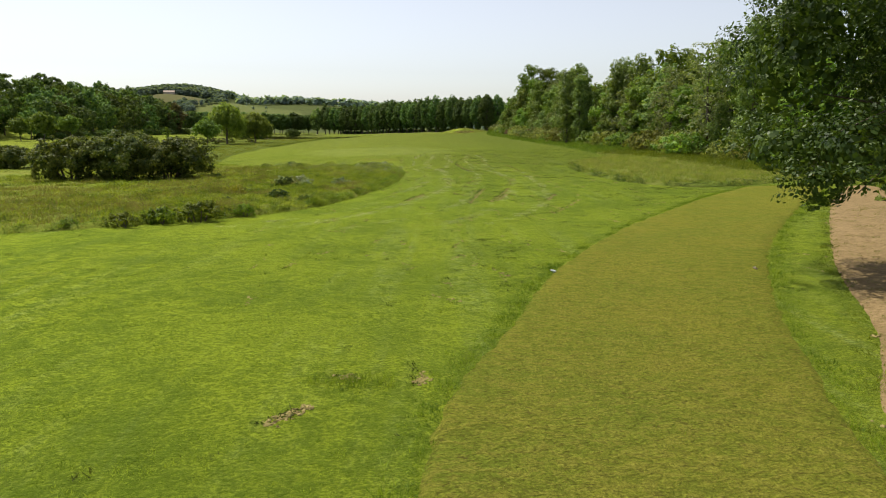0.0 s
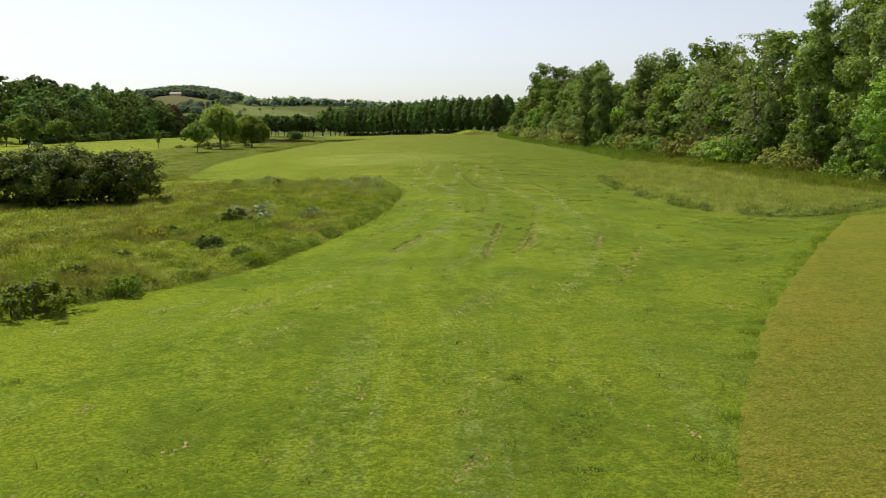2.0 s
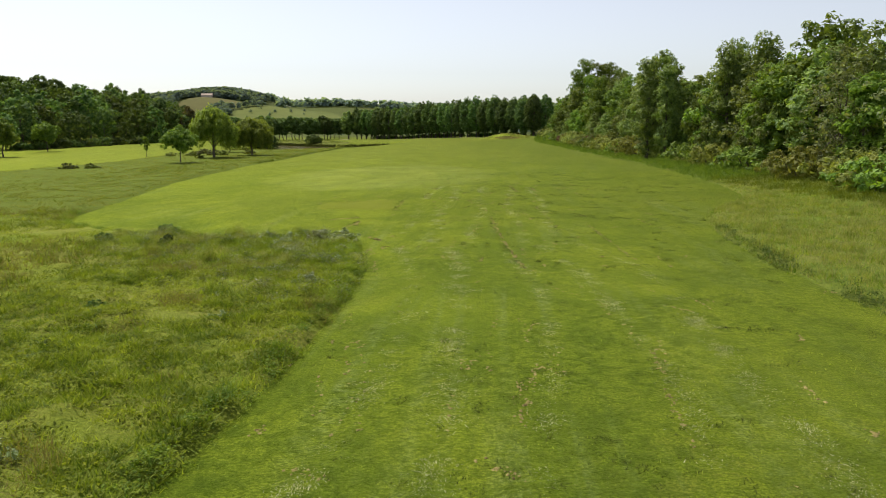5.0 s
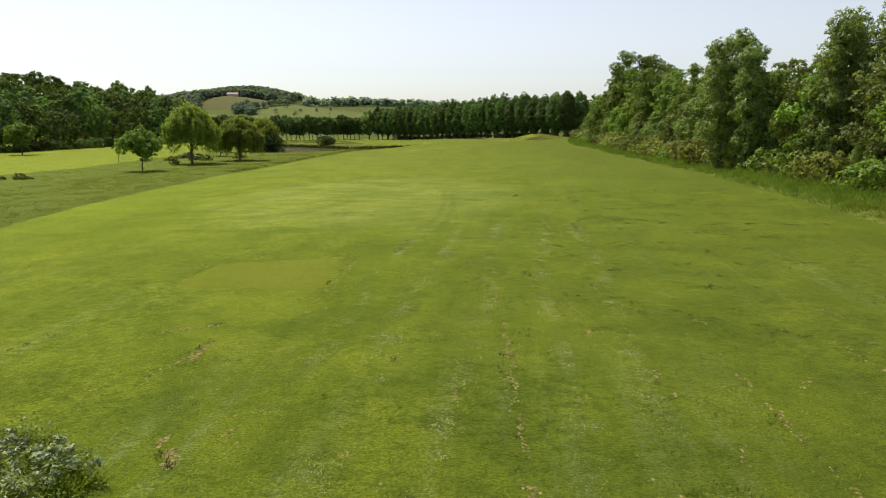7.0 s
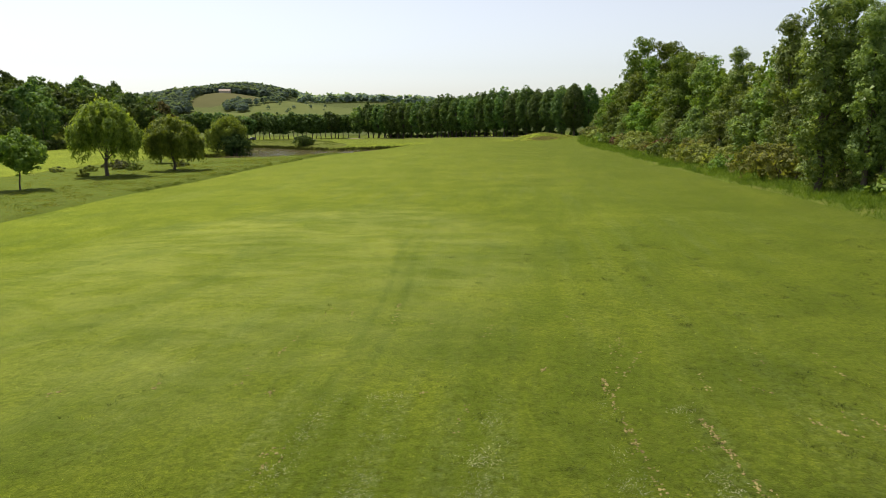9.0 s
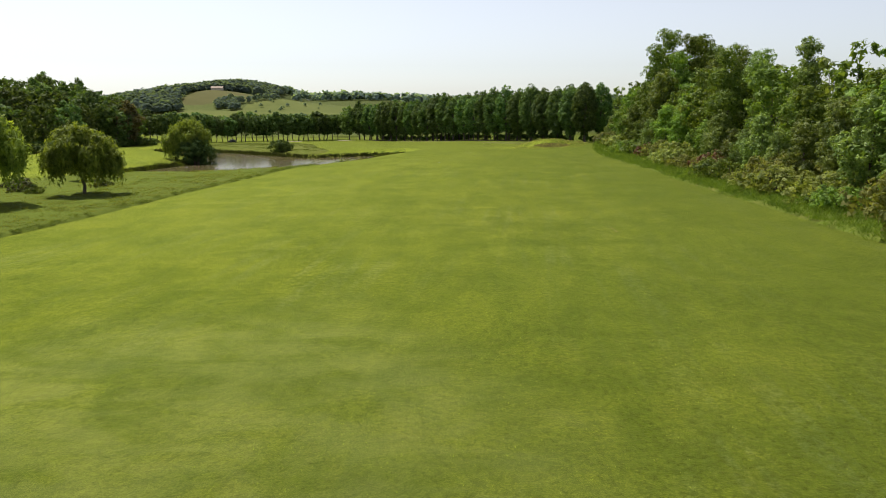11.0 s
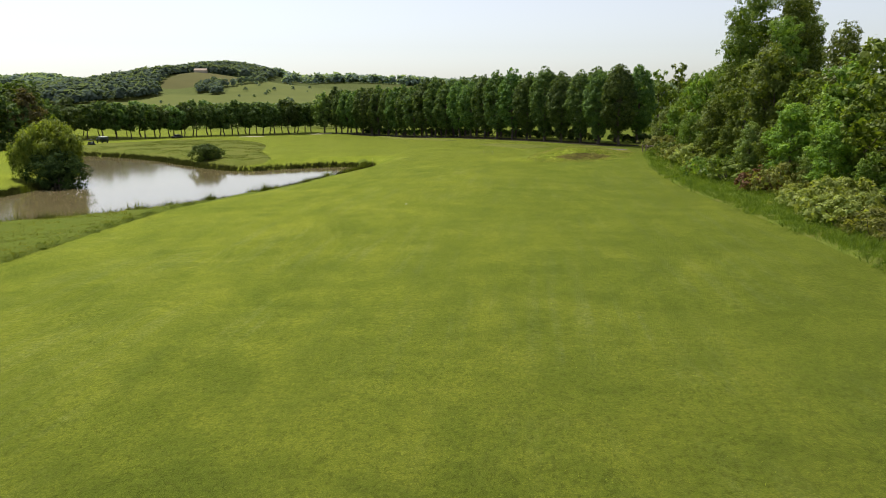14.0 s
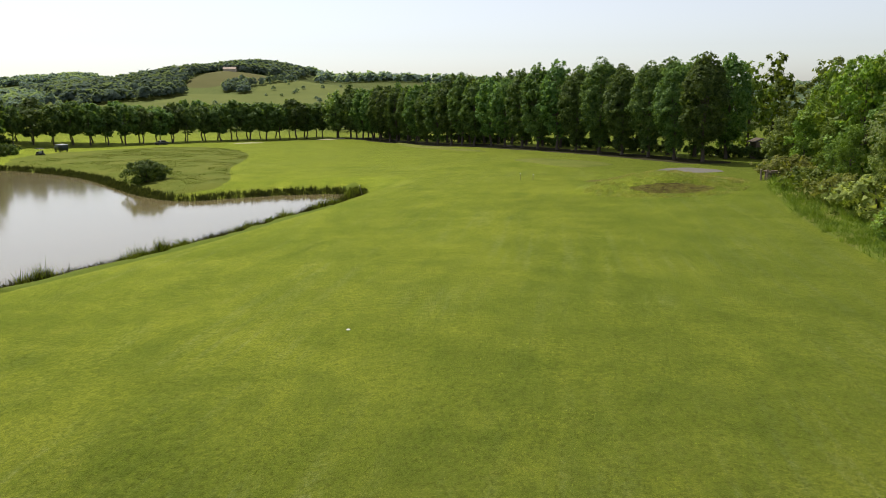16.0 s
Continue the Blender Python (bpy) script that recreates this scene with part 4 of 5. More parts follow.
# ---- the near tree over the path ----
rng = np.random.default_rng(51)
near_lobes = lobed(rng, 15.8, 3.2, 8.4, 28, 0.10, 0.75, 1.05, 0.72, 0.85) + [(-6.3, -1.0, 2.7, 1.2, 1.1, 0.9), (-6.9, 0.2, 3.6, 1.6, 1.5, 1.0), (-5.6, -1.6, 3.6, 1.8, 1.6, 1.2), (-4.4, 2.4, 3.8, 2.2, 2.0, 1.2), (-5.6, 2.6, 6.0, 2.6, 2.4, 2.2)]
settle(tree("overhanging_tree", 51, near_lobes, 14, 0.30, 5000, 36, 0.082, LEAF_NEAR, BARK, 34, "large leafy tree with glossy leaves and a low hanging bough", "tree", quads=True, long=1.6, bough=0.36, most=0.75, each=60, flat=0.5, ragged=0.14, shell=0.7, core=520, core_size=0.26), 16.2, 27)
under = [shrub("undergrowth", 52, 2.4, 2.2, 1.8, 220, 12, 0.18, LEAF_OAK, "dark leafy undergrowth beside the path", "shrub")]
stand(under, [(21, 37, 1.0), (24.5, 44, 1.1), (28, 51, 1.2), (33, 60, 1.1), (18.5, 31, 0.9), (36, 68, 1.3)], 15)

# ---- the left-hand rough: bushes, young trees, willows ----
def big_bush(seed, wide, deep, tall, label):
    return shrub("wide_bush", seed, wide, deep, tall, 640, 20, 0.17, LEAF_BUSH, label, "bush", lobes=14, low=0.35, fall=0.15)


settle(big_bush(61, 3.9, 3.2, 4.2, "wide dark-leaved bush standing in rough grass"), -30.2, 75.4)
settle(big_bush(63, 3.4, 3.0, 3.9, "spreading olive-leaved bush with bare lower stems"), -34.8, 75)
settle(big_bush(64, 3.2, 2.8, 4.0, "dense dark bush grown into its neighbours"), -25.8, 75.6)
settle(big_bush(62, 3.0, 2.6, 3.0, "rounded dark bush in rough grass"), -58.5, 106)


def willow(seed, tall, wide, fall=0.36):
    rng = np.random.default_rng(seed)
    L = []
    for k in range(13):
        a, q = k * 2.4, math.sqrt((k + 0.4) / 13)
        r = wide * rng.uniform(0.26, 0.36)
        L.append(((wide - r) * q * math.cos(a), (wide - r) * q * math.sin(a), tall - r * 0.8 - (tall * 0.34) * q ** 2, r, r, r * 0.7))
    return tree("willow_tree", seed, L, tall * 0.85, tall * 0.022, 1000, 22, 0.22, LEAF_WILLOW, BARK, 14, "yellow-green weeping willow with drooping curtains of leaves", "tree", "willows by the rough", droop=tall * fall, spread_=0.2, long=2.8, fork=0.25)


stand([willow(71, 12.6, 6.0)], [(-63.3, 226, 1.0)], 16, (0.98, 1.02))
stand([willow(72, 10.0, 5.5)], [(-58.6, 239, 1.0), (-72, 262, 0.6)], 20, (0.98, 1.02))
settle(willow(73, 11.8, 6.6, 0.50), -85.2, 332.5)
rng = np.random.default_rng(75)
young = [tree("young_tree", 75, lobed(rng, 7.3, 2.3, 4.0, 12, 0.1, 0.7), 6.6, 0.11, 420, 16, 0.24, LEAF_OAK, BARK, 9, "young round-crowned tree on a thin trunk", "tree")]
stand(young, [(-61.8, 202.7, 1.0)], 18)
rng = np.random.default_rng(76)
lawn = [tree("lawn_tree", 76, lobed(rng, 8.6, 2.4, 4.6, 12, 0.0, 0.7), 7.6, 0.16, 380, 14, 0.36, LEAF_LIME, BARK, 10, "low spreading round-crowned tree on a lawn", "tree", "lawn trees")]
stand(lawn, [(-122, 238, 1.1), (-131, 273, 1.0), (-140, 258, 0.9), (-146, 222, 1.1), (-150, 285, 0.8)], 19)
rng = np.random.default_rng(193)
settle(tree("sapling", 193, lobed(rng, 5.2, 1.4, 1.3, 9, 0.3, 0.8), 4.8, 0.06, 60, 14, 0.20, LEAF_LIME, BARK, 7, "thin pale green sapling at the lawn's edge", "tree"), -84, 236)
settle(shrub("round_bush", 77, 2.6, 2.5, 4.2, 460, 14, 0.22, LEAF_DARK, "round dense bush standing in the pond-side rough", "bush"), -74, 373)
settle(shrub("pond_bush", 78, 2.6, 2.4, 7.4, 640, 18, 0.20, LEAF_IVY_SHADED, "ivy-clad bush under the willow, shade put into its leaf colour", "bush", fall=0.15), -81.6, 328.6)

# ---- the dark wood on the left-hand slope ----
def slope_tree(seed, leaf):
    rng = np.random.default_rng(seed)
    return tree("slope_tree", seed, lobed(rng, 17.0, 1.5, 7.0, 12, 0.0, 0.85, 1.1, 0.72, 0.92), 15, 0.28, 190, 12, 0.66, leaf, BARK, 6, "dark green tree in dense hillside wood", "tree", "hillside wood", core=40)


spots = []
rng = np.random.default_rng(23)
for k, (x0, lo, hi) in enumerate(((-148, 0.55, 0.85), (-161, 0.8, 1.1), (-177, 0.85, 1.15), (-198, 0.9, 1.2))):
    for y in np.arange(215 if k else 280, 436, 12.5):
        spots.append((x0 + rng.uniform(-4, 4) - max(0, 290 - y) * 0.25, y + rng.uniform(-4, 4), rng.uniform(lo, hi) * 1.12))
spots += [(-150, 424, 1.0), (-158, 434, 1.05), (-151, 406, 0.95), (-166, 446, 1.15), (-182, 447, 1.28), (-172, 432, 1.15), (-160, 416, 1.05), (-192, 440, 1.3), (-176, 412, 1.15), (-157, 395, 0.95), (-200, 455, 1.25)]
stand([slope_tree(s, leaf) for s, leaf in ((81, LEAF_DARK), (82, LEAF_PLANE), (83, LEAF_DARK), (84, LEAF_PLANE))], spots, 24)

rng = np.random.default_rng(194)
settle(tree("brown_tree", 194, lobed(rng, 16.5, 1.0, 5.6, 14, 0.1, 0.9, 1.1, 0.6, 0.9), 15, 0.26, 220, 14, 0.48, LEAF_BROWN, BARK, 8, "thin brownish-green tree at the end of the hillside wood", "tree"), -143.5, 414)
foot = [shrub("wood_understorey", 200, 3.6, 2.8, 3.0, 150, 12, 0.34, LEAF_DARK, "dark undergrowth at the foot of the hillside wood", "shrub", "undergrowth of the hillside wood", lobes=9)]
stand(foot, [(-143.5 + rng.uniform(-1.5, 1.5) - max(0, 300 - y) * 0.25, y, rng.uniform(0.8, 1.3)) for y in np.arange(286, 436, 6.0)] + [(-152, 434, 1.2), (-158, 441, 1.2), (-165, 452, 1.3)], 201, (0.9, 1.2))

# ---- far woods on the hills ----
def far_wood(name, seed, rings, density, sizes, label, gap=-1.0, fine=36):
    """Crowns of many leaf clumps over the regions given, thinned where the noise lies under gap, in one mesh."""
    rng = np.random.default_rng(seed)
    v = []
    for ring in rings:
        p = clumpy(scatter(np.array(ring, float), density, seed), 60.0, gap, seed)
        z, size = land(p[:, 0], p[:, 1]), rng.uniform(*sizes, len(p))
        for (a, b), c, s in zip(p, z, size):
            k = fine
            d = unit(rng.normal(size=(k, 3)) + np.array([0, 0, 0.35]))
            d[:, 2] = np.abs(d[:, 2])
            q = np.array([a, b, c + s * 0.32]) + d * s * np.array([0.42, 0.42, 0.62]) * rng.uniform(0.85, 1.1, (k, 1))
            # leaves tilted upward to soften their shading, as haze would
            nrm = unit(d * 0.75 + rng.normal(0, 0.25, (k, 3)) + np.array([0, 0, 0.45]))
            v.append(leaves_at(rng, q, nrm, s * 2.05 / k ** 0.5, 1.2)[0])
    v = np.concatenate(v)
    return tagged(mesh_object(name, v, np.arange(len(v)).reshape(-1, 3), LEAF_FAR_HAZED), label, "woodland", kind="stuff")


SPUR_WOOD = [(-660, 1165), (-525, 1005), (-481, 988), (-436, 1058), (-428, 1100), (-460, 1148), (-478, 1215), (-490, 1290), (-520, 1400), (-740, 1420), (-800, 1300)]
TOP_WOOD = [(-505, 1312), (-440, 1318), (-405, 1345), (-415, 1420), (-450, 1620), (-660, 1620), (-620, 1420)]
RIDGE_WOOD = [(-410, 1500), (-60, 1480), (240, 1500), (260, 1640), (-420, 1650)]
WEST_WOOD = [(-1500, 1780), (-1180, 1700), (-980, 1800), (-940, 2060), (-1480, 2080)]
LOW_WOOD = [(-1150, 880), (-760, 860), (-560, 890), (-515, 985), (-690, 1165), (-830, 1310), (-1150, 1340)]
HEDGE_WOOD = [(-395, 1117), (-412, 1168), (-404, 1200), (-381, 1172), (-362, 1113)]
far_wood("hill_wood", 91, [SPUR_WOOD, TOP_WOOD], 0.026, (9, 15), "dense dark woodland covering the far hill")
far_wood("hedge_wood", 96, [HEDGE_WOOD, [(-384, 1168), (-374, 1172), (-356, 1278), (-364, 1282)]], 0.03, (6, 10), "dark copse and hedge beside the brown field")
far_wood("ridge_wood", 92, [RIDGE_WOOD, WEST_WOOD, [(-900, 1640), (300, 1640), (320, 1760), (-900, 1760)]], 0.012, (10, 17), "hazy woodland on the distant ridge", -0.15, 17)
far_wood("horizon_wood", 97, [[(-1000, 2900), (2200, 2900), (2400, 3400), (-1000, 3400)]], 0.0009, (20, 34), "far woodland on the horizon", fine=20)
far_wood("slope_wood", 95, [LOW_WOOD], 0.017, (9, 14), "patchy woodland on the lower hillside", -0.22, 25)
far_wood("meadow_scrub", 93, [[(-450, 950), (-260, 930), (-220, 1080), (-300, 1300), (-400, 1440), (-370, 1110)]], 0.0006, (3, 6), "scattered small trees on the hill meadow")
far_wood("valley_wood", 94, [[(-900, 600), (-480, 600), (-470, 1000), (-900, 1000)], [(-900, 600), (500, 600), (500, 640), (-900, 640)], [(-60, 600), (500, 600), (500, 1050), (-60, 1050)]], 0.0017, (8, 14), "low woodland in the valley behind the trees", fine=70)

# ---- grass of the rough ----
def along(poly, inward, density, seed, box):
    """Places within a strip just inside a polygon's edge."""
    p = scatter(poly, density, seed, 0, box)
    return p[edge_distance(poly, p[:, 0], p[:, 1]) < inward]


def turf(name, p, tall, blades, wide, material, label, seed, on="", splay=0.5, spread_=0.05):
    """Short single blades in clumps, in one mesh."""
    rng = np.random.default_rng(seed)
    n = len(p) * blades
    base = np.repeat(p, blades, 0) + rng.normal(0, spread_, (n, 2))
    turn, tip = rng.uniform(0, 2 * np.pi, n), rng.normal(0, splay, (n, 2)) * tall
    mounds = np.clip(0.95 + 0.9 * relief(p, 0.9), 0.4, 1.7) if len(p) < 60000 else np.ones(len(p))
    up = tall * rng.uniform(0.5, 1.2, n) * np.repeat(rng.uniform(0.6, 1.3, len(p)) * mounds, blades)
    root = np.column_stack([base, np.repeat(on_sheet(on, p), blades) - 0.012])
    side = np.stack([np.cos(turn), np.sin(turn), np.zeros(n)], 1) * wide * rng.uniform(0.6, 1.2, (n, 1))
    v = np.stack([root - side, root + side, root + np.column_stack([tip, up])], 1).reshape(-1, 3)
    return tagged(mesh_object(name, v, np.arange(n * 3).reshape(-1, 3), material), label, "grass", kind="stuff")


def leafy(name, p, tall, count, size, material, label, seed, on="", spread_=0.14):
    """Low broad-leaved weeds: small leaves in tufts, in one mesh."""
    rng = np.random.default_rng(seed)
    n = len(p) * count
    mounds = np.clip(0.6 + 1.9 * relief(p, 0.9), 0.1, 2.2)
    q = np.column_stack([np.repeat(p, count, 0) + rng.normal(0, spread_, (n, 2)), np.repeat(on_sheet(on, p), count) + tall * rng.random(n) ** 0.7 * np.repeat(rng.uniform(0.6, 1.1, len(p)) * mounds, count)])
    nrm = rng.normal(0, 0.45, (n, 3)) + np.array([0, 0, 0.8])
    nrm /= np.linalg.norm(nrm, axis=1)[:, None]
    t = np.cross(nrm, rng.normal(size=(n, 3)))
    t *= size * rng.uniform(0.5, 1.3, (n, 1)) / np.maximum(np.linalg.norm(t, axis=1), 1e-6)[:, None]
    w = np.cross(nrm, t) * 0.5
    v = np.stack([q - t * 0.6 + w, q - t * 0.6 - w, q + t * 0.7], 1).reshape(-1, 3)
    return tagged(mesh_object(name, v, np.arange(n * 3).reshape(-1, 3), material), label, "weeds", kind="stuff")


WEST, EAST = "rough_west", "rough_east"
p = scatter(ROUGH_LEFT, 28, 101, 0.05, (-17, 38, -3, 100))
turf("rough_tufts", clumpy(p, 1.6, -0.4, 1), 0.12, 8, 0.019, BLADES, "yellow-green mat of unmown grass", 111, WEST, 0.9, 0.12)
turf("seeding_grass", clumpy(p[p[:, 1] < 88], 3.5, 0.22, 2), 0.36, 8, 0.008, DRY_BLADES, "tan haze of seeding stalks in the rough", 112, WEST, 0.5, 0.12)
turf("fresh_patches", clumpy(p, 2.6, -0.1, 12), 0.18, 10, 0.018, LUSH_BLADES, "fresh green clumps in the rough", 127, WEST, 0.8, 0.12)
p = scatter(ROUGH_LEFT, 10, 102, 0.1, (-46, 28, -15, 112))
turf("far_rough_tufts", clumpy(p, 2.5, -0.2, 8), 0.18, 5, 0.028, BLADES, "yellow-green tufts of unmown grass", 125, WEST, 0.9, 0.2)
turf("far_seeding_grass", clumpy(p, 7, -0.02, 2), 0.34, 4, 0.014, DRY_BLADES, "tan haze of seeding stalks before the bushes", 126, WEST, 0.5, 0.2)
turf("lush_patches", clumpy(p, 3.0, 0.10, 5), 0.22, 6, 0.028, LUSH_BLADES, "fresh green patches in the rough", 117, WEST, 0.8, 0.2)
tip = scatter(ROUGH_LEFT, 30, 121, 0.05, (-22, 76, -4, 98))
tip = tip[np.random.default_rng(178).random(len(tip)) < sstep((tip[:, 1] + tip[:, 0] * 0.9 - 66) / 16)]
turf("tip_grass", clumpy(tip, 1.2, -0.25, 21), 0.26, 12, 0.013, TIP_BLADES, "lush green arching grass at the tip of the rough", 187, WEST, 0.8, 0.12)
turf("tip_straw", clumpy(tip, 1.6, 0.25, 22), 0.42, 9, 0.009, DRY_BLADES, "bleached dry stalks at the tip of the rough", 188, WEST, 0.6, 0.12)
leafy("silvery_herbs", clumpy(tip, 1.3, 0.14, 6), 0.42, 22, 0.045, GREY_BLADES, "silvery leafy herbs at the tip of the rough", 118, WEST)
leafy("tip_herbs", clumpy(tip, 1.4, -0.15, 8), 0.40, 22, 0.05, TIP_BLADES, "leafy green herbs at the tip of the rough", 130, WEST)
weeds = scatter(ROUGH_LEFT, 18, 173, 0.05, (-24, 38, -4, 84))
leafy("bright_weeds", clumpy(weeds, 1.5, 0.0, 9), 0.16, 9, 0.06, BLADES, "bright yellow-green leafy weeds in the rough", 174, WEST)
leafy("dark_weeds", clumpy(weeds, 1.1, 0.22, 10), 0.24, 12, 0.06, LUSH_BLADES, "darker leafy weeds in the rough", 175, WEST)
leafy("rough_edge_weeds", clumpy(along(ROUGH_LEFT, 0.7, 60, 122, (-44, 30, -3, 112)), 1.3, -0.2, 14), 0.30, 14, 0.042, LUSH_BLADES, "dark weeds along the edge of the rough", 119, WEST, 0.1)
p = scatter(ROUGH_LEFT, 1.0, 103, 0.1, (-84, 96, -30, 300))
turf("strip_tufts", p, 0.16, 7, 0.04, BLADES, "olive tufts of the rough strip", 113, WEST, 1.3, 0.35)
leafy("strip_edge_weeds", clumpy(along(ROUGH_LEFT, 0.9, 26, 193, (-64, 200, -26, 300)), 1.6, 0.0, 24), 0.22, 10, 0.07, BANK_BLADES, "dark weeds along the edge of the strip", 194, WEST, 0.15)
p = scatter(ROUGH_LEFT, 2.4, 179, 0.1, (-62, 110, -34, 300))
leafy("strip_weeds", clumpy(p, 4.0, 0.0, 11), 0.16, 10, 0.09, LUSH_BLADES, "green leafy weeds in the rough strip", 180, WEST, 0.3)
leafy("strip_tall_weeds", clumpy(p, 3.0, 0.1, 12), 0.16, 10, 0.08, BLADES, "yellow-green leafy weeds in the rough strip", 183, WEST, 0.3)
p = scatter(ROUGH_RIGHT, 7, 104, 0.15, (12, 66, 50, 140))
foot = p[:, 0] > wood_edge(p[:, 1]) - 6.5 + 1.5 * relief(p, 0.25)
turf("wood_margin_tufts", p[foot], 0.50, 7, 0.022, LUSH_BLADES, "tall green grass before the wood", 114, EAST, 0.6, 0.22)
p = p[~foot & (p[:, 1] < 138)]
turf("wood_margin_mat", p, 0.20, 7, 0.020, LUSH_BLADES, "low green grass mat before the wood", 191, EAST, 0.8, 0.22)
turf("wood_margin_stalks", clumpy(p, 5, -0.5, 3), 0.36, 7, 0.012, DRY_BLADES, "tan stalks before the wood", 115, EAST, 0.4, 0.2)
turf("wood_margin_haze", clumpy(p, 3, 0.05, 4), 0.22, 6, 0.02, BLADES, "yellow-green grass before the wood", 128, EAST, 0.7, 0.2)
p = scatter(ROUGH_RIGHT, 7, 105, 0.1, (14, 138, 40, 354))
p = p[p[:, 0] < wood_edge(p[:, 1]) + 1.2]
turf("bank_tufts", p, 0.52, 8, 0.032, BANK_BLADES, "lush green grass on the bank below the wood", 116, EAST, 0.7, 0.25)
leafy("bank_edge_weeds", clumpy(along(ROUGH_RIGHT, 0.7, 40, 123, (12, 62, 30, 98)), 1.3, -0.1, 13), 0.32, 14, 0.05, DARK_REEDS, "dark weeds along the edge of the rough", 124, EAST, 0.1)

# ---- plants of the pond's shore ----
def shore(y0, y1, x0, x1, out, seed, density):
    ring = outset(POND, 2.4)
    p = scatter(ring, density, seed, 0, (x0, y0, x1, y1))
    d = edge_distance(POND, p[:, 0], p[:, 1])
    return p[(~inside(POND, p[:, 0], p[:, 1])) & (d < out) & (d > 0.2)]


far_shore = shore(352, 406, -126, -36, 1.9, 131, 9)
far_shore = far_shore[far_shore[:, 1] > np.interp(far_shore[:, 0], [-126, -100, -60, -36], [396, 386, 352, 362])]
grass("shore_reeds", far_shore, 0.85, 9, 0.07, BANK_REEDS, "dense dark fringe of reeds on the far bank", 132, 0.4)
near_shore = shore(284, 372, -84, -32, 2.0, 133, 16)
near_shore = near_shore[near_shore[:, 1] < np.interp(near_shore[:, 0], [-84, -60, -45, -36], [340, 310, 345, 372])]
turf("shore_weeds", near_shore, 0.7, 8, 0.04, BANK_REEDS, "dark weeds along the near bank", 134, "", 0.5, 0.2)
turf("shore_herbs", clumpy(near_shore, 3.0, 0.02, 7), 1.0, 8, 0.04, BANK_BLADES, "tall green herbs along the near bank", 139, "", 0.4, 0.25)

left_shore = shore(286, 402, -126, -78, 1.9, 135, 9)
left_shore = left_shore[left_shore[:, 1] < np.interp(left_shore[:, 0], [-126, -118, -88, -80], [402, 394, 352, 340])]
grass("bank_reeds", left_shore, 0.65, 8, 0.08, BANK_REEDS, "dark reeds along the lawn's bank", 136, 0.5)

p = scatter(ISLAND_ROUGH, 2.2, 137, 0.4, (-124, 355, -56, 470))
turf("pond_rough_tufts", clumpy(p, 6, -0.1, 31), 0.12, 6, 0.06, BANK_BLADES, "olive tufts in the pond-side rough", 138, "rough_pond", 1.2, 0.35)

p = scatter(smooth_curve([(-3, 346.5), (2, 343.6), (9, 343), (15, 345.4), (15.5, 353), (6, 355), (-1, 352)], per=5), 12, 176)
turf("mound_grass", clumpy(p, 1.5, -0.25, 20), 0.13, 6, 0.03, DRY_BLADES, "tan dry grass on the mound", 177, "", 1.0, 0.2)

# ---- herbs and saplings in the rough ----
herb = [shrub("dark_herb_clump", 141, 0.95, 0.8, 1.0, 170, 12, 0.075, LEAF_DARK, "dark leafy herb clump in the rough", "herb", "herbs in the rough", lobes=6)]
stand(herb, [(-12.3, 60.5, 1.0), (-10.8, 51.5, 0.75), (-8.7, 49.2, 0.6), (-17.0, 91, 0.8), (-20.9, 92, 0.8), (-12.9, 48.4, 0.55), (-18.5, 95, 0.9), (-14.4, 57, 0.5), (-22, 76, 0.7), (-13, 76, 0.45)], 142, (0.85, 1.2))
silver = [shrub("grey_herb_clump", 143, 1.0, 0.9, 0.8, 150, 12, 0.06, GREY_BLADES, "silvery grey-green herb clump in the rough", "herb", "herbs in the rough", lobes=6)]
stand(silver, [(-11.9, 64, 1.1), (-8.6, 63.2, 0.9), (-12.6, 68.5, 0.8), (-10.9, 61.5, 0.8), (-8.0, 74, 0.6), (-13.2, 64.5, 1.0), (-6.6, 80, 0.8), (-12.2, 93.4, 0.7), (-7.7, 92.3, 1.0), (-8.9, 92.9, 0.9), (-7.4, 90.9, 0.9), (-8.9, 91.3, 1.0), (-10.4, 92.6, 0.8), (-10.4, 91.0, 0.75), (-6.9, 88.6, 0.6), (-9.2, 87.6, 0.7), (-6.6, 85.4, 0.6)], 144, (0.85, 1.2))
nettle = [shrub("nettle_clump", 145, 0.9, 0.7, 0.8, 110, 12, 0.055, LUSH_BLADES, "fresh green nettle clump at the rough's edge", "herb", "herbs in the rough", lobes=6)]
stand(nettle, [(-14.4, 37.6, 0.9), (-13.2, 38.9, 1.1), (-11.9, 40, 1.3), (-10.4, 42.6, 0.9), (-12.9, 44.5, 0.9), (-8.3, 48, 0.5), (-6.6, 55, 0.6), (-5.9, 61, 0.6), (-16.5, 37, 0.6)], 146, (0.9, 1.3))
settle(shrub("yellow_herb_clump", 192, 1.0, 0.9, 1.0, 120, 12, 0.06, YELLOW_BLADES, "bright yellow-green leafy herb standing in rough grass", "herb", lobes=6), -14.3, 54.4)
scrub = [shrub("strip_scrub", 147, 1.6, 1.4, 1.5, 90, 8, 0.16, LEAF_BUSH, "low brown-green scrub in the rough strip", "shrub", "scrub in the strip", lobes=6)]
stand(scrub, [(-70, 183, 0.8), (-73, 181, 0.9), (-66, 240, 1.0), (-70, 243, 1.1), (-63, 251, 1.0), (-73, 238, 0.9), (-78, 236, 0.8), (-66, 224, 0.8), (-75, 250, 1.1)], 148, (0.8, 1.4))

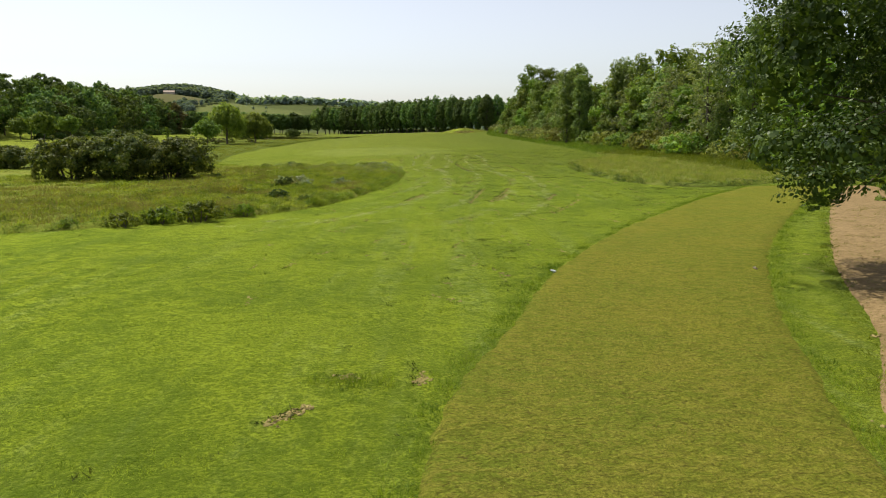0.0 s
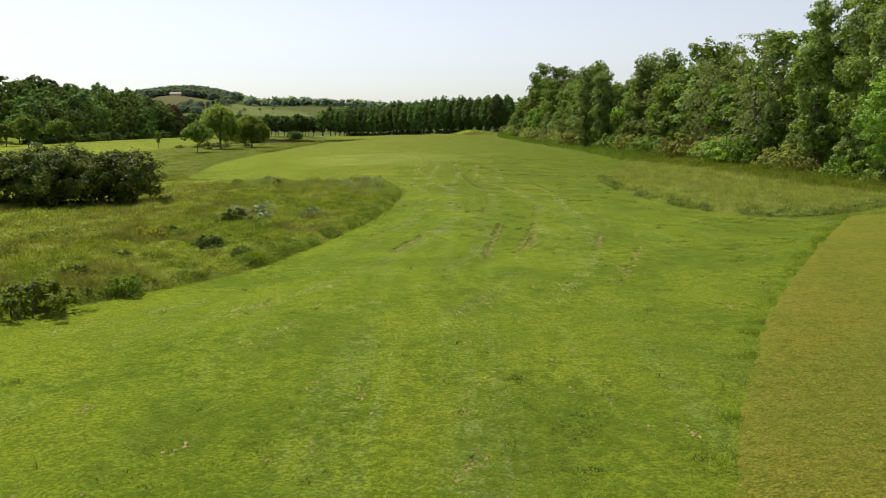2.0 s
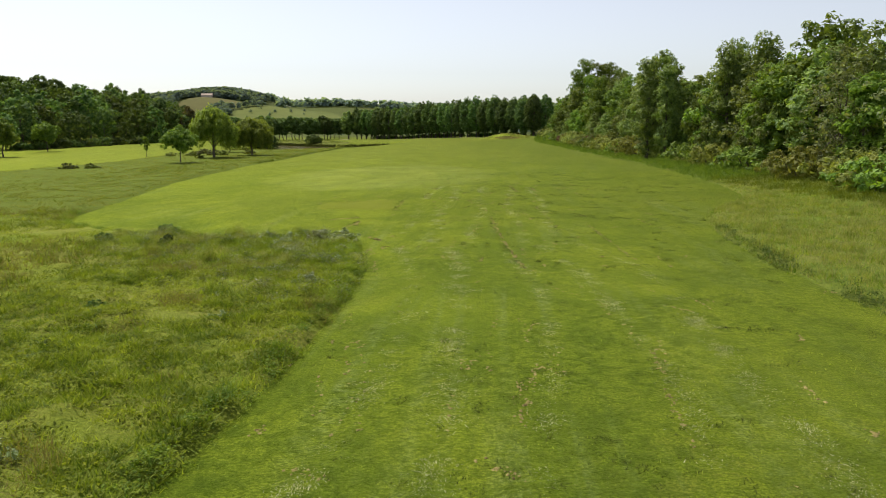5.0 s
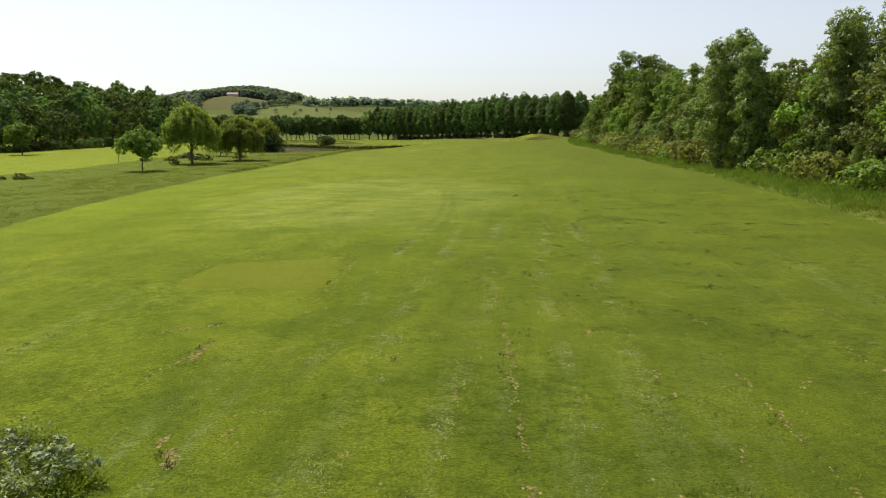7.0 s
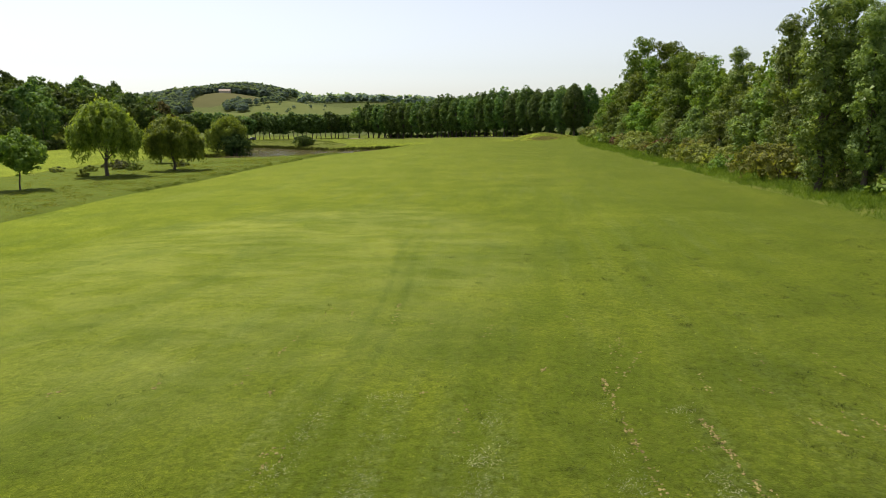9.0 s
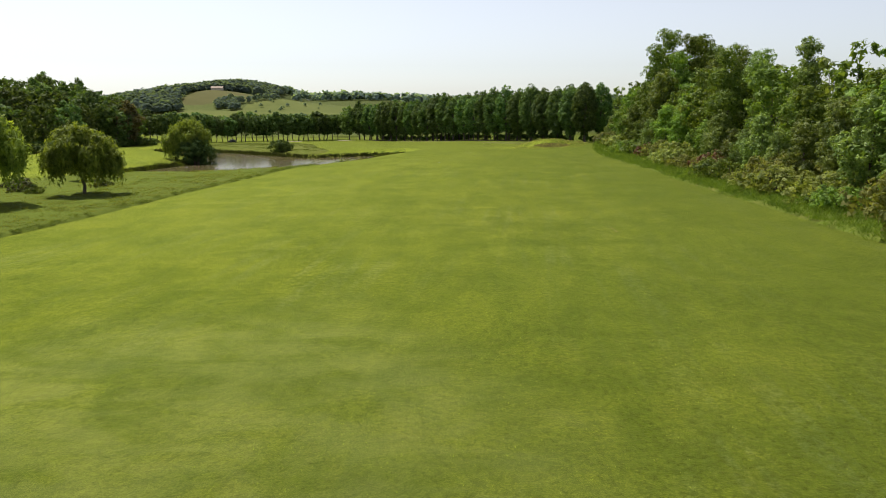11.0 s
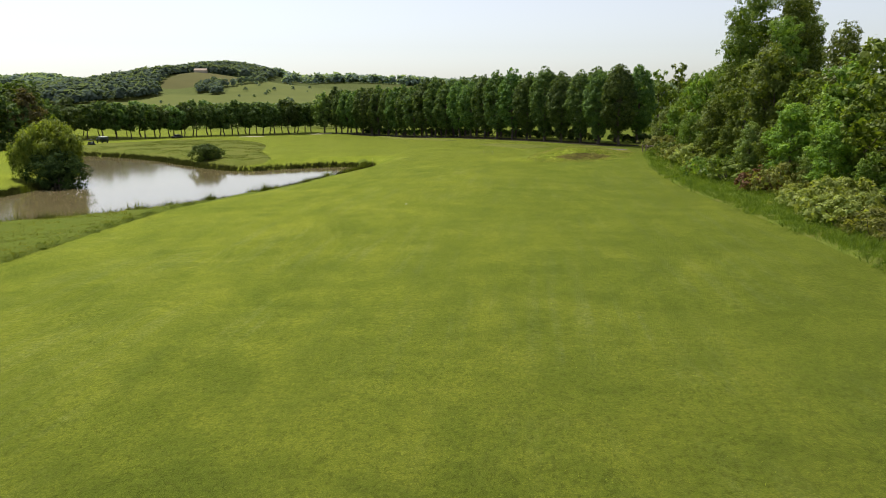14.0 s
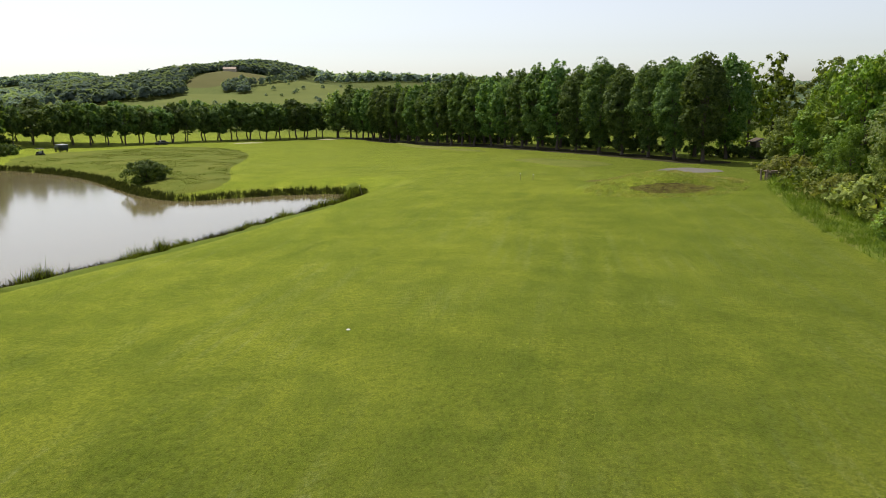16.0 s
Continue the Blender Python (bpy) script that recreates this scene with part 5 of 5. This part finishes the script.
# ---- tufts, crumbs and tracks on the mown ground ----
LANE = np.array([(-26, 10), (26, 10), (22, 300), (-34, 300)], float)
p = scatter(LANE, 6, 151)
keep = np.random.default_rng(155).random(len(p)) < np.exp(-(((p[:, 0] + p[:, 1] * 0.018) / 10.5) ** 2)) * np.interp(p[:, 1], [10, 130, 300], [1.0, 0.8, 0.35])
p = p[keep]
p = p[~inside(ROUGH_LEFT, p[:, 0], p[:, 1]) & ~inside(TEE_EDGE, p[:, 0], p[:, 1]) & ~inside(ROUGH_RIGHT, p[:, 0], p[:, 1])]
turf("turf_tufts", p, 0.05, 3, 0.014, BLADES, "short yellow-green blades of mown turf", 156)
p = scatter(LANE, 7, 189, 0, (-24, 10, 24, 160))
p = clumpy(p, 2.2, 0.02, 24)
p = p[~inside(ROUGH_LEFT, p[:, 0], p[:, 1]) & ~inside(outset(TEE_EDGE, 0.1), p[:, 0], p[:, 1]) & ~inside(ROUGH_RIGHT, p[:, 0], p[:, 1])]
p = p[np.random.default_rng(202).random(len(p)) < np.clip(0.4 + (p[:, 0] + 2) / 9, 0.1, 1.0) * np.clip((p[:, 1] - 14) / 20, 0.15, 1.0)]
turf("turf_tussocks", clumpy(p, 0.5, -0.05, 25), 0.055, 14, 0.014, DARK_REEDS, "low dark tussocks standing in the mown turf", 190, "", 1.0, 0.10)
# pale clippings left in lines that follow the rough's edge, then the fairway
p = scatter(LANE, 42, 195, 0, (-13, 38, 9, 132))
p = p[~inside(ROUGH_LEFT, p[:, 0], p[:, 1])]
d = np.where(p[:, 1] < 92, edge_distance(ROUGH_LEFT, p[:, 0], p[:, 1]), p[:, 0] + 7.2)
rows_ = sum(np.exp(-((d - at + 0.25 * np.sin(p[:, 1] * 0.21 + at)) / wide) ** 2) for at, wide in ((2.3, 0.22), (4.3, 0.3), (6.9, 0.2), (9.5, 0.22), (11.8, 0.2)))
p = p[np.random.default_rng(196).random(len(p)) < rows_ * np.clip(0.45 + 1.2 * relief(p, 0.35), 0, 1)]
turf("clippings", p, 0.035, 20, 0.011, CLIPPINGS, "pale dry grass clippings lying in lines", 197, "", 1.6, 0.16)
p = scatter(LANE, 42, 157, 0, (-13, 10, 8, 34))
p = p[~inside(TEE_EDGE, p[:, 0], p[:, 1])]
turf("foreground_blades", clumpy(p, 0.5, 0.0, 15), 0.035, 5, 0.008, LUSH_BLADES, "short dark green blades of mown turf", 158)
turf("foreground_tufts", clumpy(p, 0.4, 0.05, 18), 0.04, 5, 0.008, BLADES, "short yellow-green tufts of mown turf", 167)
spot = np.random.default_rng(185)
p = np.array([(-2.15, 17.25)]) + spot.normal(0, 1, (70, 2)) * np.array([0.35, 0.22])
turf("grass_clump", p, 0.16, 6, 0.010, LUSH_BLADES, "clump of longer dark grass in the mown turf", 186, "", 0.5, 0.05)
p = scatter(TEE_EDGE, 40, 159, 0.1, (-1, 10, 12, 36))
turf("tee_blades", clumpy(p, 0.35, 0.0, 16), 0.025, 4, 0.007, LUSH_BLADES, "short green blades on the tee", 160, "tee")
turf("tee_straw", clumpy(p, 0.4, 0.1, 17), 0.02, 3, 0.008, DRY_BLADES, "dry straw blades on the tee", 165, "tee", 1.0)
p = scatter(outset(TEE_EDGE, 0.55), 110, 153, 0, (-3, 8, 30, 68))
p = p[~inside(outset(TEE_EDGE, -0.08), p[:, 0], p[:, 1])]
p = p[edge_distance(TEE_EDGE, p[:, 0], p[:, 1]) < np.random.default_rng(166).uniform(0.0, 0.6, len(p))]
turf("tee_fringe", clumpy(p, 0.5, -0.3, 23), 0.085, 5, 0.011, LUSH_BLADES, "longer dark grass along the edge of the tee", 154, "", 0.6, 0.06)


def crumbs(name, lines, seed, size, material, label):
    """Lumps strewn along lines (x0, y0, x1, y1, count), in one mesh."""
    rng = np.random.default_rng(seed)
    ball, faces = tube([(0, 0, -0.5), (0, 0, 0.1), (0, 0, 0.4)], [1.0, 0.75, 0.1], 4)
    vs, fs, n = [], [], 0
    for x0, y0, x1, y1, count in lines:
        for _ in range(max(1, int(count * 2.6))):
            u = rng.random()
            x, y = x0 + (x1 - x0) * u + rng.normal(0, 0.05) + 0.05 * math.sin(u * 40), y0 + (y1 - y0) * u + rng.normal(0, 0.09)
            if count > 3 and math.sin(u * (y1 - y0) * 1.9 + x0) + math.sin(u * (y1 - y0) * 4.3 + 2 * y0) < rng.uniform(-1.6, 0.2):
                continue
            s = size * rng.uniform(0.4, 1.3)
            v = ball * np.array([s, s * rng.uniform(0.7, 2.0), s * 0.75]) * rng.uniform(0.45, 1.45, (len(ball), 1))
            vs.append(v + np.array([x, y, h1(x, y) + s * 0.2]))
            fs.append(faces + n)
            n += len(v)
    return tagged(mesh_object(name, np.concatenate(vs), np.concatenate(fs), material), label, "earth", kind="stuff")


NEAR_SLITS = [(2.2, 61.4, 0.9, 50.0, 190), (4.2, 62.5, 2.2, 51.0, 110), (-1.9, 56.3, -2.9, 51.2, 110), (6.8, 57, 5.7, 52, 60), (8.1, 53.7, 5.4, 45.5, 60), (3.6, 57, 2.6, 52, 60),
              (-3.0, 15.4, -2.6, 16.0, 40), (-2.3, 17.6, -2.0, 17.4, 30), (-0.9, 18.2, -0.9, 17.2, 30), (1.8, 70, 1.2, 66, 30), (5.1, 72, 4.4, 65, 30)]
FAR_SLITS = [(0.6, 105, 1.4, 92, 100), (1.4, 92, 2.1, 84, 100), (6.9, 99.6, 7.4, 87, 60), (-8.3, 101.5, -8.6, 98, 30), (2.6, 134, 3.2, 126, 60), (4.7, 131.5, 5.1, 127, 50),
             (-9.5, 112, -12.5, 118, 24), (-6.9, 117.0, -6.7, 109.0, 50), (-13.2, 115.6, -7.4, 117.1, 24), (4.2, 112, 4.9, 98, 40), (-10.4, 102.6, -8.6, 103.9, 40), (6.0, 207, 6.2, 204, 14)]
SLITS = NEAR_SLITS + FAR_SLITS
rng = np.random.default_rng(184)
for _ in range(280):
    x, y = rng.normal(1.5, 6.5), rng.uniform(22, 140)
    if not inside(ROUGH_LEFT, np.array([x]), np.array([y]))[0] and not inside(outset(TEE_EDGE, 0.4), np.array([x]), np.array([y]))[0]:
        SLITS.append((x, y, x + rng.normal(0, 0.4), y + rng.uniform(0.2, 3.5), int(rng.integers(4, 9))))
SLITS += [(-4.2, 82.5, -4.9, 86.2, 16), (-5.3, 88.3, -5.7, 90.3, 12), (-8.1, 99.3, -8.3, 102.4, 40), (-5.6, 93.1, -6.0, 94.0, 40)]
# dark blades added in place of the shaded holes beside the crumbs
rng = np.random.default_rng(198)
p = np.concatenate([np.column_stack([np.linspace(x0, x1, n) + rng.normal(-0.12, 0.08, n), np.linspace(y0, y1, n) + rng.normal(0, 0.1, n)])
                    for x0, y0, x1, y1, count in SLITS for n in (max(2, count // 3),)])
turf("slit_tufts", p, 0.075, 9, 0.014, DARK_REEDS, "dark blades put in for the dark holes beside the slits", 199, "", 0.8, 0.06)
crumbs("turf_slits", SLITS, 161, 0.042, EARTH, "crumbs of tan earth along slits in the turf")
p = scatter(PATH_LINE, 1.3, 163)
crumbs("path_litter", [(a, q, a, q, 1) for a, q in p], 164, 0.06, EARTH, "bark and leaf litter on the path")
p = scatter(PATH_LINE, 60, 168, 0.1, (3, 8, 24, 48))
turf("path_straw", clumpy(p, 0.6, -0.05, 19), 0.03, 4, 0.014, DRY_BLADES, "dry straw strewn on the path", 169, "path", 2.5, 0.1)
p = scatter(outset(PATH_LINE, 0.4), 30, 170, 0, (3, 8, 30, 60))
p = p[edge_distance(PATH_LINE, p[:, 0], p[:, 1]) < np.random.default_rng(171).uniform(0.0, 0.5, len(p))]
turf("path_verge", p, 0.08, 6, 0.012, LUSH_BLADES, "ragged grass along the path", 172, "", 0.8, 0.1)
PATCH = rough_material("close_mown_patch", (0.130, 0.152, 0.013), (0.140, 0.157, 0.017), (0.090, 0.108, 0.011))
ring = dense(smooth_curve([(-13.2, 109.6), (-13.2, 115.4), (-10.5, 116.2), (-7.6, 116.9), (-7.0, 112.5), (-6.9, 108.9), (-10, 109.2)], per=6), 0.3)
sheet("mown_patch", ring + np.stack([relief(ring, 1.1), relief(ring + 30, 1.1)], 1) * 0.16, 0.8, PATCH, 0.03, 0.15, 0.0, label="closer-mown yellowish square of turf", category="turf", sink=0.02)


# ---- small built things ----
def part(name, bm, material, parent, label="", smooth=False):
    """One mesh under a thing or a part."""
    data = bpy.data.meshes.new(name)
    bm.normal_update()
    bm.to_mesh(data)
    bm.free()
    data.materials.append(material)
    for poly in data.polygons:
        poly.use_smooth = smooth
    ob = new(name, data)
    ob.parent = parent
    return tagged(ob, label)


def block(size, at=(0, 0, 0), bevel=0.03, taper=1.0):
    """A box standing on z = at, with rounded edges; taper narrows its top."""
    bm = bmesh.new()
    bmesh.ops.create_cube(bm, size=1.0)
    for v in bm.verts:
        k = taper if v.co.z > 0 else 1.0
        v.co = Vector((v.co.x * size[0] * k + at[0], v.co.y * size[1] * k + at[1], (v.co.z + 0.5) * size[2] + at[2]))
    if bevel:
        bmesh.ops.bevel(bm, geom=bm.edges[:], offset=bevel, segments=2, affect="EDGES")
    return bm


def rod(radius, length, at=(0, 0, 0), axis="Z", sides=14):
    bm = bmesh.new()
    bmesh.ops.create_cone(bm, cap_ends=True, segments=sides, radius1=radius, radius2=radius, depth=length)
    turn = {"Z": Matrix(), "X": pose(0, 0, 0, 0, 90, 0), "Y": pose(0, 0, 0, 90, 0, 0)}[axis]
    bmesh.ops.transform(bm, matrix=Matrix.Translation(at) @ turn, verts=bm.verts[:])
    return bm


def gable(wide, deep, rise, at):
    """A pitched roof with overhang."""
    bm = bmesh.new()
    pts = [(-wide / 2, 0), (0, rise), (wide / 2, 0), (wide / 2, -0.15), (0, rise - 0.2), (-wide / 2, -0.15)]
    rings = [[bm.verts.new((x + at[0], y + at[1], z + at[2])) for x, z in pts] for y in (-deep / 2, deep / 2)]
    n = len(pts)
    for k in range(n):
        bm.faces.new((rings[0][k], rings[0][(k + 1) % n], rings[1][(k + 1) % n], rings[1][k]))
    bm.faces.new(rings[0][::-1])
    bm.faces.new(rings[1])
    return bm


DARK_PAINT = plain("dark_car_paint", (0.018, 0.019, 0.022), (0.03, 0.031, 0.035), 3, 0.3, 0, gloss=0.6)
GREEN_PAINT = plain("dark_green_paint", (0.02, 0.035, 0.028), (0.035, 0.05, 0.04), 3, 0.45, 0, gloss=0.5)
PALE_PAINT = plain("pale_grey_paint", (0.45, 0.48, 0.48), (0.55, 0.57, 0.56), 4, 0.5, 0.1)
RUBBER = plain("tyre_rubber", (0.02, 0.02, 0.02), (0.035, 0.034, 0.032), 20, 0.85, 0.3)
GLASS = plain("dark_window_glass", (0.02, 0.025, 0.03), (0.03, 0.035, 0.04), 1, 0.05, 0, gloss=0.6)
STEEL = plain("grey_steel", (0.35, 0.35, 0.36), (0.45, 0.45, 0.46), 8, 0.4, 0.1, metal=0.9)
PLASTER = plain("warm_plaster", (0.48, 0.41, 0.31), (0.56, 0.49, 0.39), 2, 0.9, 0.2)
TILES = plain("faded_roof_tiles", (0.36, 0.28, 0.22), (0.46, 0.37, 0.30), 1.5, 0.9, 0.4)
WHITE_PAINT = plain("white_paint", (0.68, 0.67, 0.63), (0.78, 0.77, 0.74), 12, 0.6, 0.1)


def wheels(thing, xs, ys, r, wide):
    for x in xs:
        for y in ys:
            w = part("wheel", rod(r, wide, (x, y, r), "X", 18), RUBBER, thing, smooth=False)
            part("rim", rod(r * 0.55, wide + 0.03, (x, y, r), "X", 12), STEEL, w, "grey steel rim")


def car(x, y, turn):
    ob = tagged(new("car"), "dark parked car beneath the avenue trees", "car")
    part("body", block((1.75, 4.2, 0.62), (0, 0, 0.32), 0.14), DARK_PAINT, ob, smooth=True)
    cabin = part("cabin", block((1.6, 2.3, 0.56), (0, -0.2, 0.92), 0.12, 0.78), DARK_PAINT, ob, smooth=True)
    for sx in (-1, 1):
        part("side_window", block((0.03, 1.7, 0.32), (sx * 0.735, -0.2, 1.02), 0.01), GLASS, cabin, "dark side window")
    part("windscreen", block((1.2, 0.05, 0.34), (0, 0.86, 1.0), 0.01), GLASS, cabin, "dark windscreen")
    part("rear_window", block((1.2, 0.05, 0.32), (0, -1.27, 1.0), 0.01), GLASS, cabin, "dark rear window")
    for sx in (-0.6, 0.6):
        part("headlight", block((0.32, 0.06, 0.14), (sx, 2.08, 0.62), 0.02), STEEL, ob, "clear headlight")
    wheels(ob, (-0.78, 0.78), (-1.3, 1.3), 0.32, 0.2)
    ob.matrix_basis = pose(x, y, h1(x, y), 0, 0, turn)


def van(x, y, turn):
    ob = tagged(new("van"), "dark green box van with pale roof parked by lawn", "van")
    part("body", block((1.95, 3.6, 1.45), (0, -0.5, 0.45), 0.08), GREEN_PAINT, ob, smooth=True)
    cab = part("cab", block((1.85, 1.3, 0.95), (0, 1.85, 0.45), 0.12), GREEN_PAINT, ob, smooth=True)
    part("windscreen", block((1.5, 0.05, 0.4), (0, 2.5, 0.92), 0.01), GLASS, cab, "dark windscreen")
    part("roof", block((2.02, 3.7, 0.14), (0, -0.5, 1.9), 0.04), PALE_PAINT, ob, "pale grey roof")
    wheels(ob, (-0.85, 0.85), (-1.5, 1.6), 0.34, 0.2)
    ob.matrix_basis = pose(x, y, h1(x, y), 0, 0, turn)


def buggy(x, y, turn):
    ob = tagged(new("golf_buggy"), "small dark golf buggy standing on the lawn", "golf buggy")
    part("body", block((1.15, 2.2, 0.4), (0, 0, 0.28), 0.1), DARK_PAINT, ob, smooth=True)
    part("seat", block((1.05, 0.5, 0.16), (0, -0.2, 0.68), 0.05), PALE_PAINT, ob, "pale seat cushion")
    part("backrest", block((1.05, 0.12, 0.42), (0, -0.48, 0.78), 0.04), PALE_PAINT, ob, "pale backrest")
    part("dashboard", block((1.05, 0.25, 0.4), (0, 0.75, 0.65), 0.06), DARK_PAINT, ob)
    for sx in (-0.5, 0.5):
        for sy in (-0.62, 0.72):
            part("post", rod(0.02, 1.1, (sx, sy, 1.2)), STEEL, ob, "thin steel post")
    part("canopy", block((1.2, 1.7, 0.08), (0, 0.05, 1.74), 0.03), DARK_PAINT, ob, "dark flat canopy")
    bag = part("golf_bag", rod(0.15, 0.85, (0, -0.95, 0.95)), RUBBER, ob, "dark golf bag")
    part("club", rod(0.02, 0.4, (0.03, -0.95, 1.5), sides=6), STEEL, bag, "steel club")
    wheels(ob, (-0.5, 0.5), (-0.8, 0.85), 0.22, 0.17)
    ob.matrix_basis = pose(x, y, h1(x, y), 0, 0, turn)


car(-132.7, 487, 150)
van(-137.6, 443, 55)
buggy(-131.5, 426, 70)


def house(name, x, y, turn, wide, deep, wall, rise, windows, label):
    ob = tagged(new(name), label, "house")
    w = part("wall", block((wide, deep, wall), (0, 0, -0.5), 0), PLASTER, ob)
    part("roof", gable(wide + 1.0, deep + 1.0, rise, (0, 0, wall - 0.45)), TILES, ob, "faded tiled roof")
    for k in range(windows):
        px = (k + 0.5) / windows * wide - wide / 2
        win = part("window", block((1.1, 0.14, 1.4), (px, -deep / 2 - 0.02, wall * 0.35), 0), GLASS, ob)
        part("sill", block((1.4, 0.3, 0.12), (px, -deep / 2 - 0.1, wall * 0.35 - 0.14), 0), WHITE_PAINT, win, "pale sill")
    part("door", block((1.1, 0.16, 2.1), (wide * 0.18, -deep / 2 - 0.02, 0), 0), WOOD, ob, "wooden door")
    part("chimney", block((0.7, 0.7, 1.6), (wide * 0.3, 0, wall + rise * 0.3), 0), PLASTER, ob)
    ob.matrix_basis = pose(x, y, h1(x, y), 0, 0, turn)


house("farmhouse", -458, 1290, 100, 8, 17, 4.6, 2.8, 2, "long ochre farmhouse on the hilltop above a field")
house("villa", -276, 468, 35, 16, 10, 6.5, 2.4, 5, "pale villa among trees on the slope")
rng = np.random.default_rng(171)
pine_lobes = [(math.cos(k * 0.9) * 4.4 * math.sqrt(k / 7), math.sin(k * 0.9) * 4.4 * math.sqrt(k / 7), 10.6 + rng.uniform(-0.4, 0.4), 3.0, 3.0, 1.3) for k in range(8)]
settle(tree("umbrella_pine", 171, pine_lobes, 10.6, 0.28, 260, 8, 0.6, LEAF_DARK, BARK, 14, "umbrella pine with a broad flat dark crown", "tree", fork=0.6), -263, 463)


def hut(x, y):
    ob = tagged(new("timber_hut"), "small weathered timber hut under the trees", "hut")
    walls = part("wall", block((2.6, 2.4, 3.3), (0, 0, -0.2), 0.03), WOOD, ob)
    for k in range(11):
        part("plank", block((0.2, 0.05, 3.1), (-1.2 + k * 0.24, -1.24, -0.1), 0.01), WOOD, walls)
    part("door", block((0.8, 0.06, 1.9), (0.4, -1.28, 0), 0.01), BARK, ob, "dark door")
    part("roof", gable(3.4, 3.2, 0.7, (0, 0, 3.2)), BARK, ob, "dark weathered roof")
    ob.matrix_basis = pose(x, y, h1(x, y), 0, 0, 15)


hut(31.5, 408)


def footbridge(x, y):
    ob = tagged(new("wooden_barrier"), "weathered wooden barrier with grey posts at the thicket", "barrier")
    for k, px in enumerate((-0.9, -0.25)):
        p = part("post", block((0.16, 0.16, 1.5), (px, -0.3 * k, -0.2), 0.02), WOOD, ob, "grey weathered post")
        part("cap", block((0.2, 0.2, 0.06), (px, -0.3 * k, 1.3), 0.015), WOOD, p, "flat wooden cap")
    part("box", block((1.3, 1.2, 1.15), (0.7, 0.1, -0.1), 0.03), BARK, ob, "dark timber box")
    part("lid", block((1.5, 1.4, 0.12), (0.7, 0.1, 1.05), 0.02), WOOD, ob, "pale plank lid")
    for k in range(3):
        part("rail", block((1.6, 0.06, 0.14), (0.4, -0.62, 0.2 + k * 0.36), 0.015), WOOD, ob, "weathered rail")
    ob.matrix_basis = pose(x, y, h1(x, y), 0, 0, 20)


footbridge(19.0, 352.3)


def stake(x, y, tall, lean, label):
    ob = tagged(new("stake"), label, "stake", "marker stakes")
    part("shaft", rod(0.035, tall, (0, 0, tall / 2 - 0.1), sides=8), WOOD, ob)
    part("tip", rod(0.04, 0.12, (0, 0, tall - 0.1), sides=8), WHITE_PAINT, ob, "painted tip")
    ob.matrix_basis = pose(x, y, h1(x, y), 0, lean, 0)


stake(-33.2, 357.5, 1.6, -14, "leaning wooden stake at the pond's end")
stake(-11.6, 363.7, 1.0, 0, "short wooden stake on the fairway")
stake(-9.8, 363.0, 0.9, 4, "short wooden stake beside its twin")


def tee_marker(x, y, turn, label, material):
    ob = tagged(new("tee_marker"), label, "tee marker", "tee markers")
    part("log", rod(0.028, 0.20, (0, 0, 0.028), "X", 14), material, ob, smooth=False)
    part("spike", rod(0.012, 0.2, (0, 0, -0.02), sides=6), STEEL, ob, "steel spike")
    ob.matrix_basis = pose(x, y, h1(x, y) + 0.05, 0, 0, turn)


tee_marker(2.75, 27.7, 125, "pale split log marking the tee's edge", PALE_PAINT)
tee_marker(8.9, 27.9, 95, "dark little log marking the tee", WOOD)


def yardage_disc(x, y, label):
    ob = tagged(new("yardage_disc"), label, "marker disc")
    part("plate", rod(0.09, 0.03, (0, 0, 0.02), sides=20), WHITE_PAINT, ob)
    part("ring", rod(0.11, 0.03, (0, 0, 0.01), sides=20), STEEL, ob, "grey rim")
    ob.matrix_basis = pose(x, y, h1(x, y))


yardage_disc(-16.9, 290.9, "small white marker disc set in the fairway")
stump = [shrub("bank_shrub", 181, 0.8, 0.7, 1.4, 70, 8, 0.12, LEAF_DARK, "small dark shrub on the pond's near bank", "shrub", lobes=5)]
stand(stump, [(-39.3, 338.5, 1.0), (-43, 326, 0.5), (-48.3, 311, 0.55)], 182)
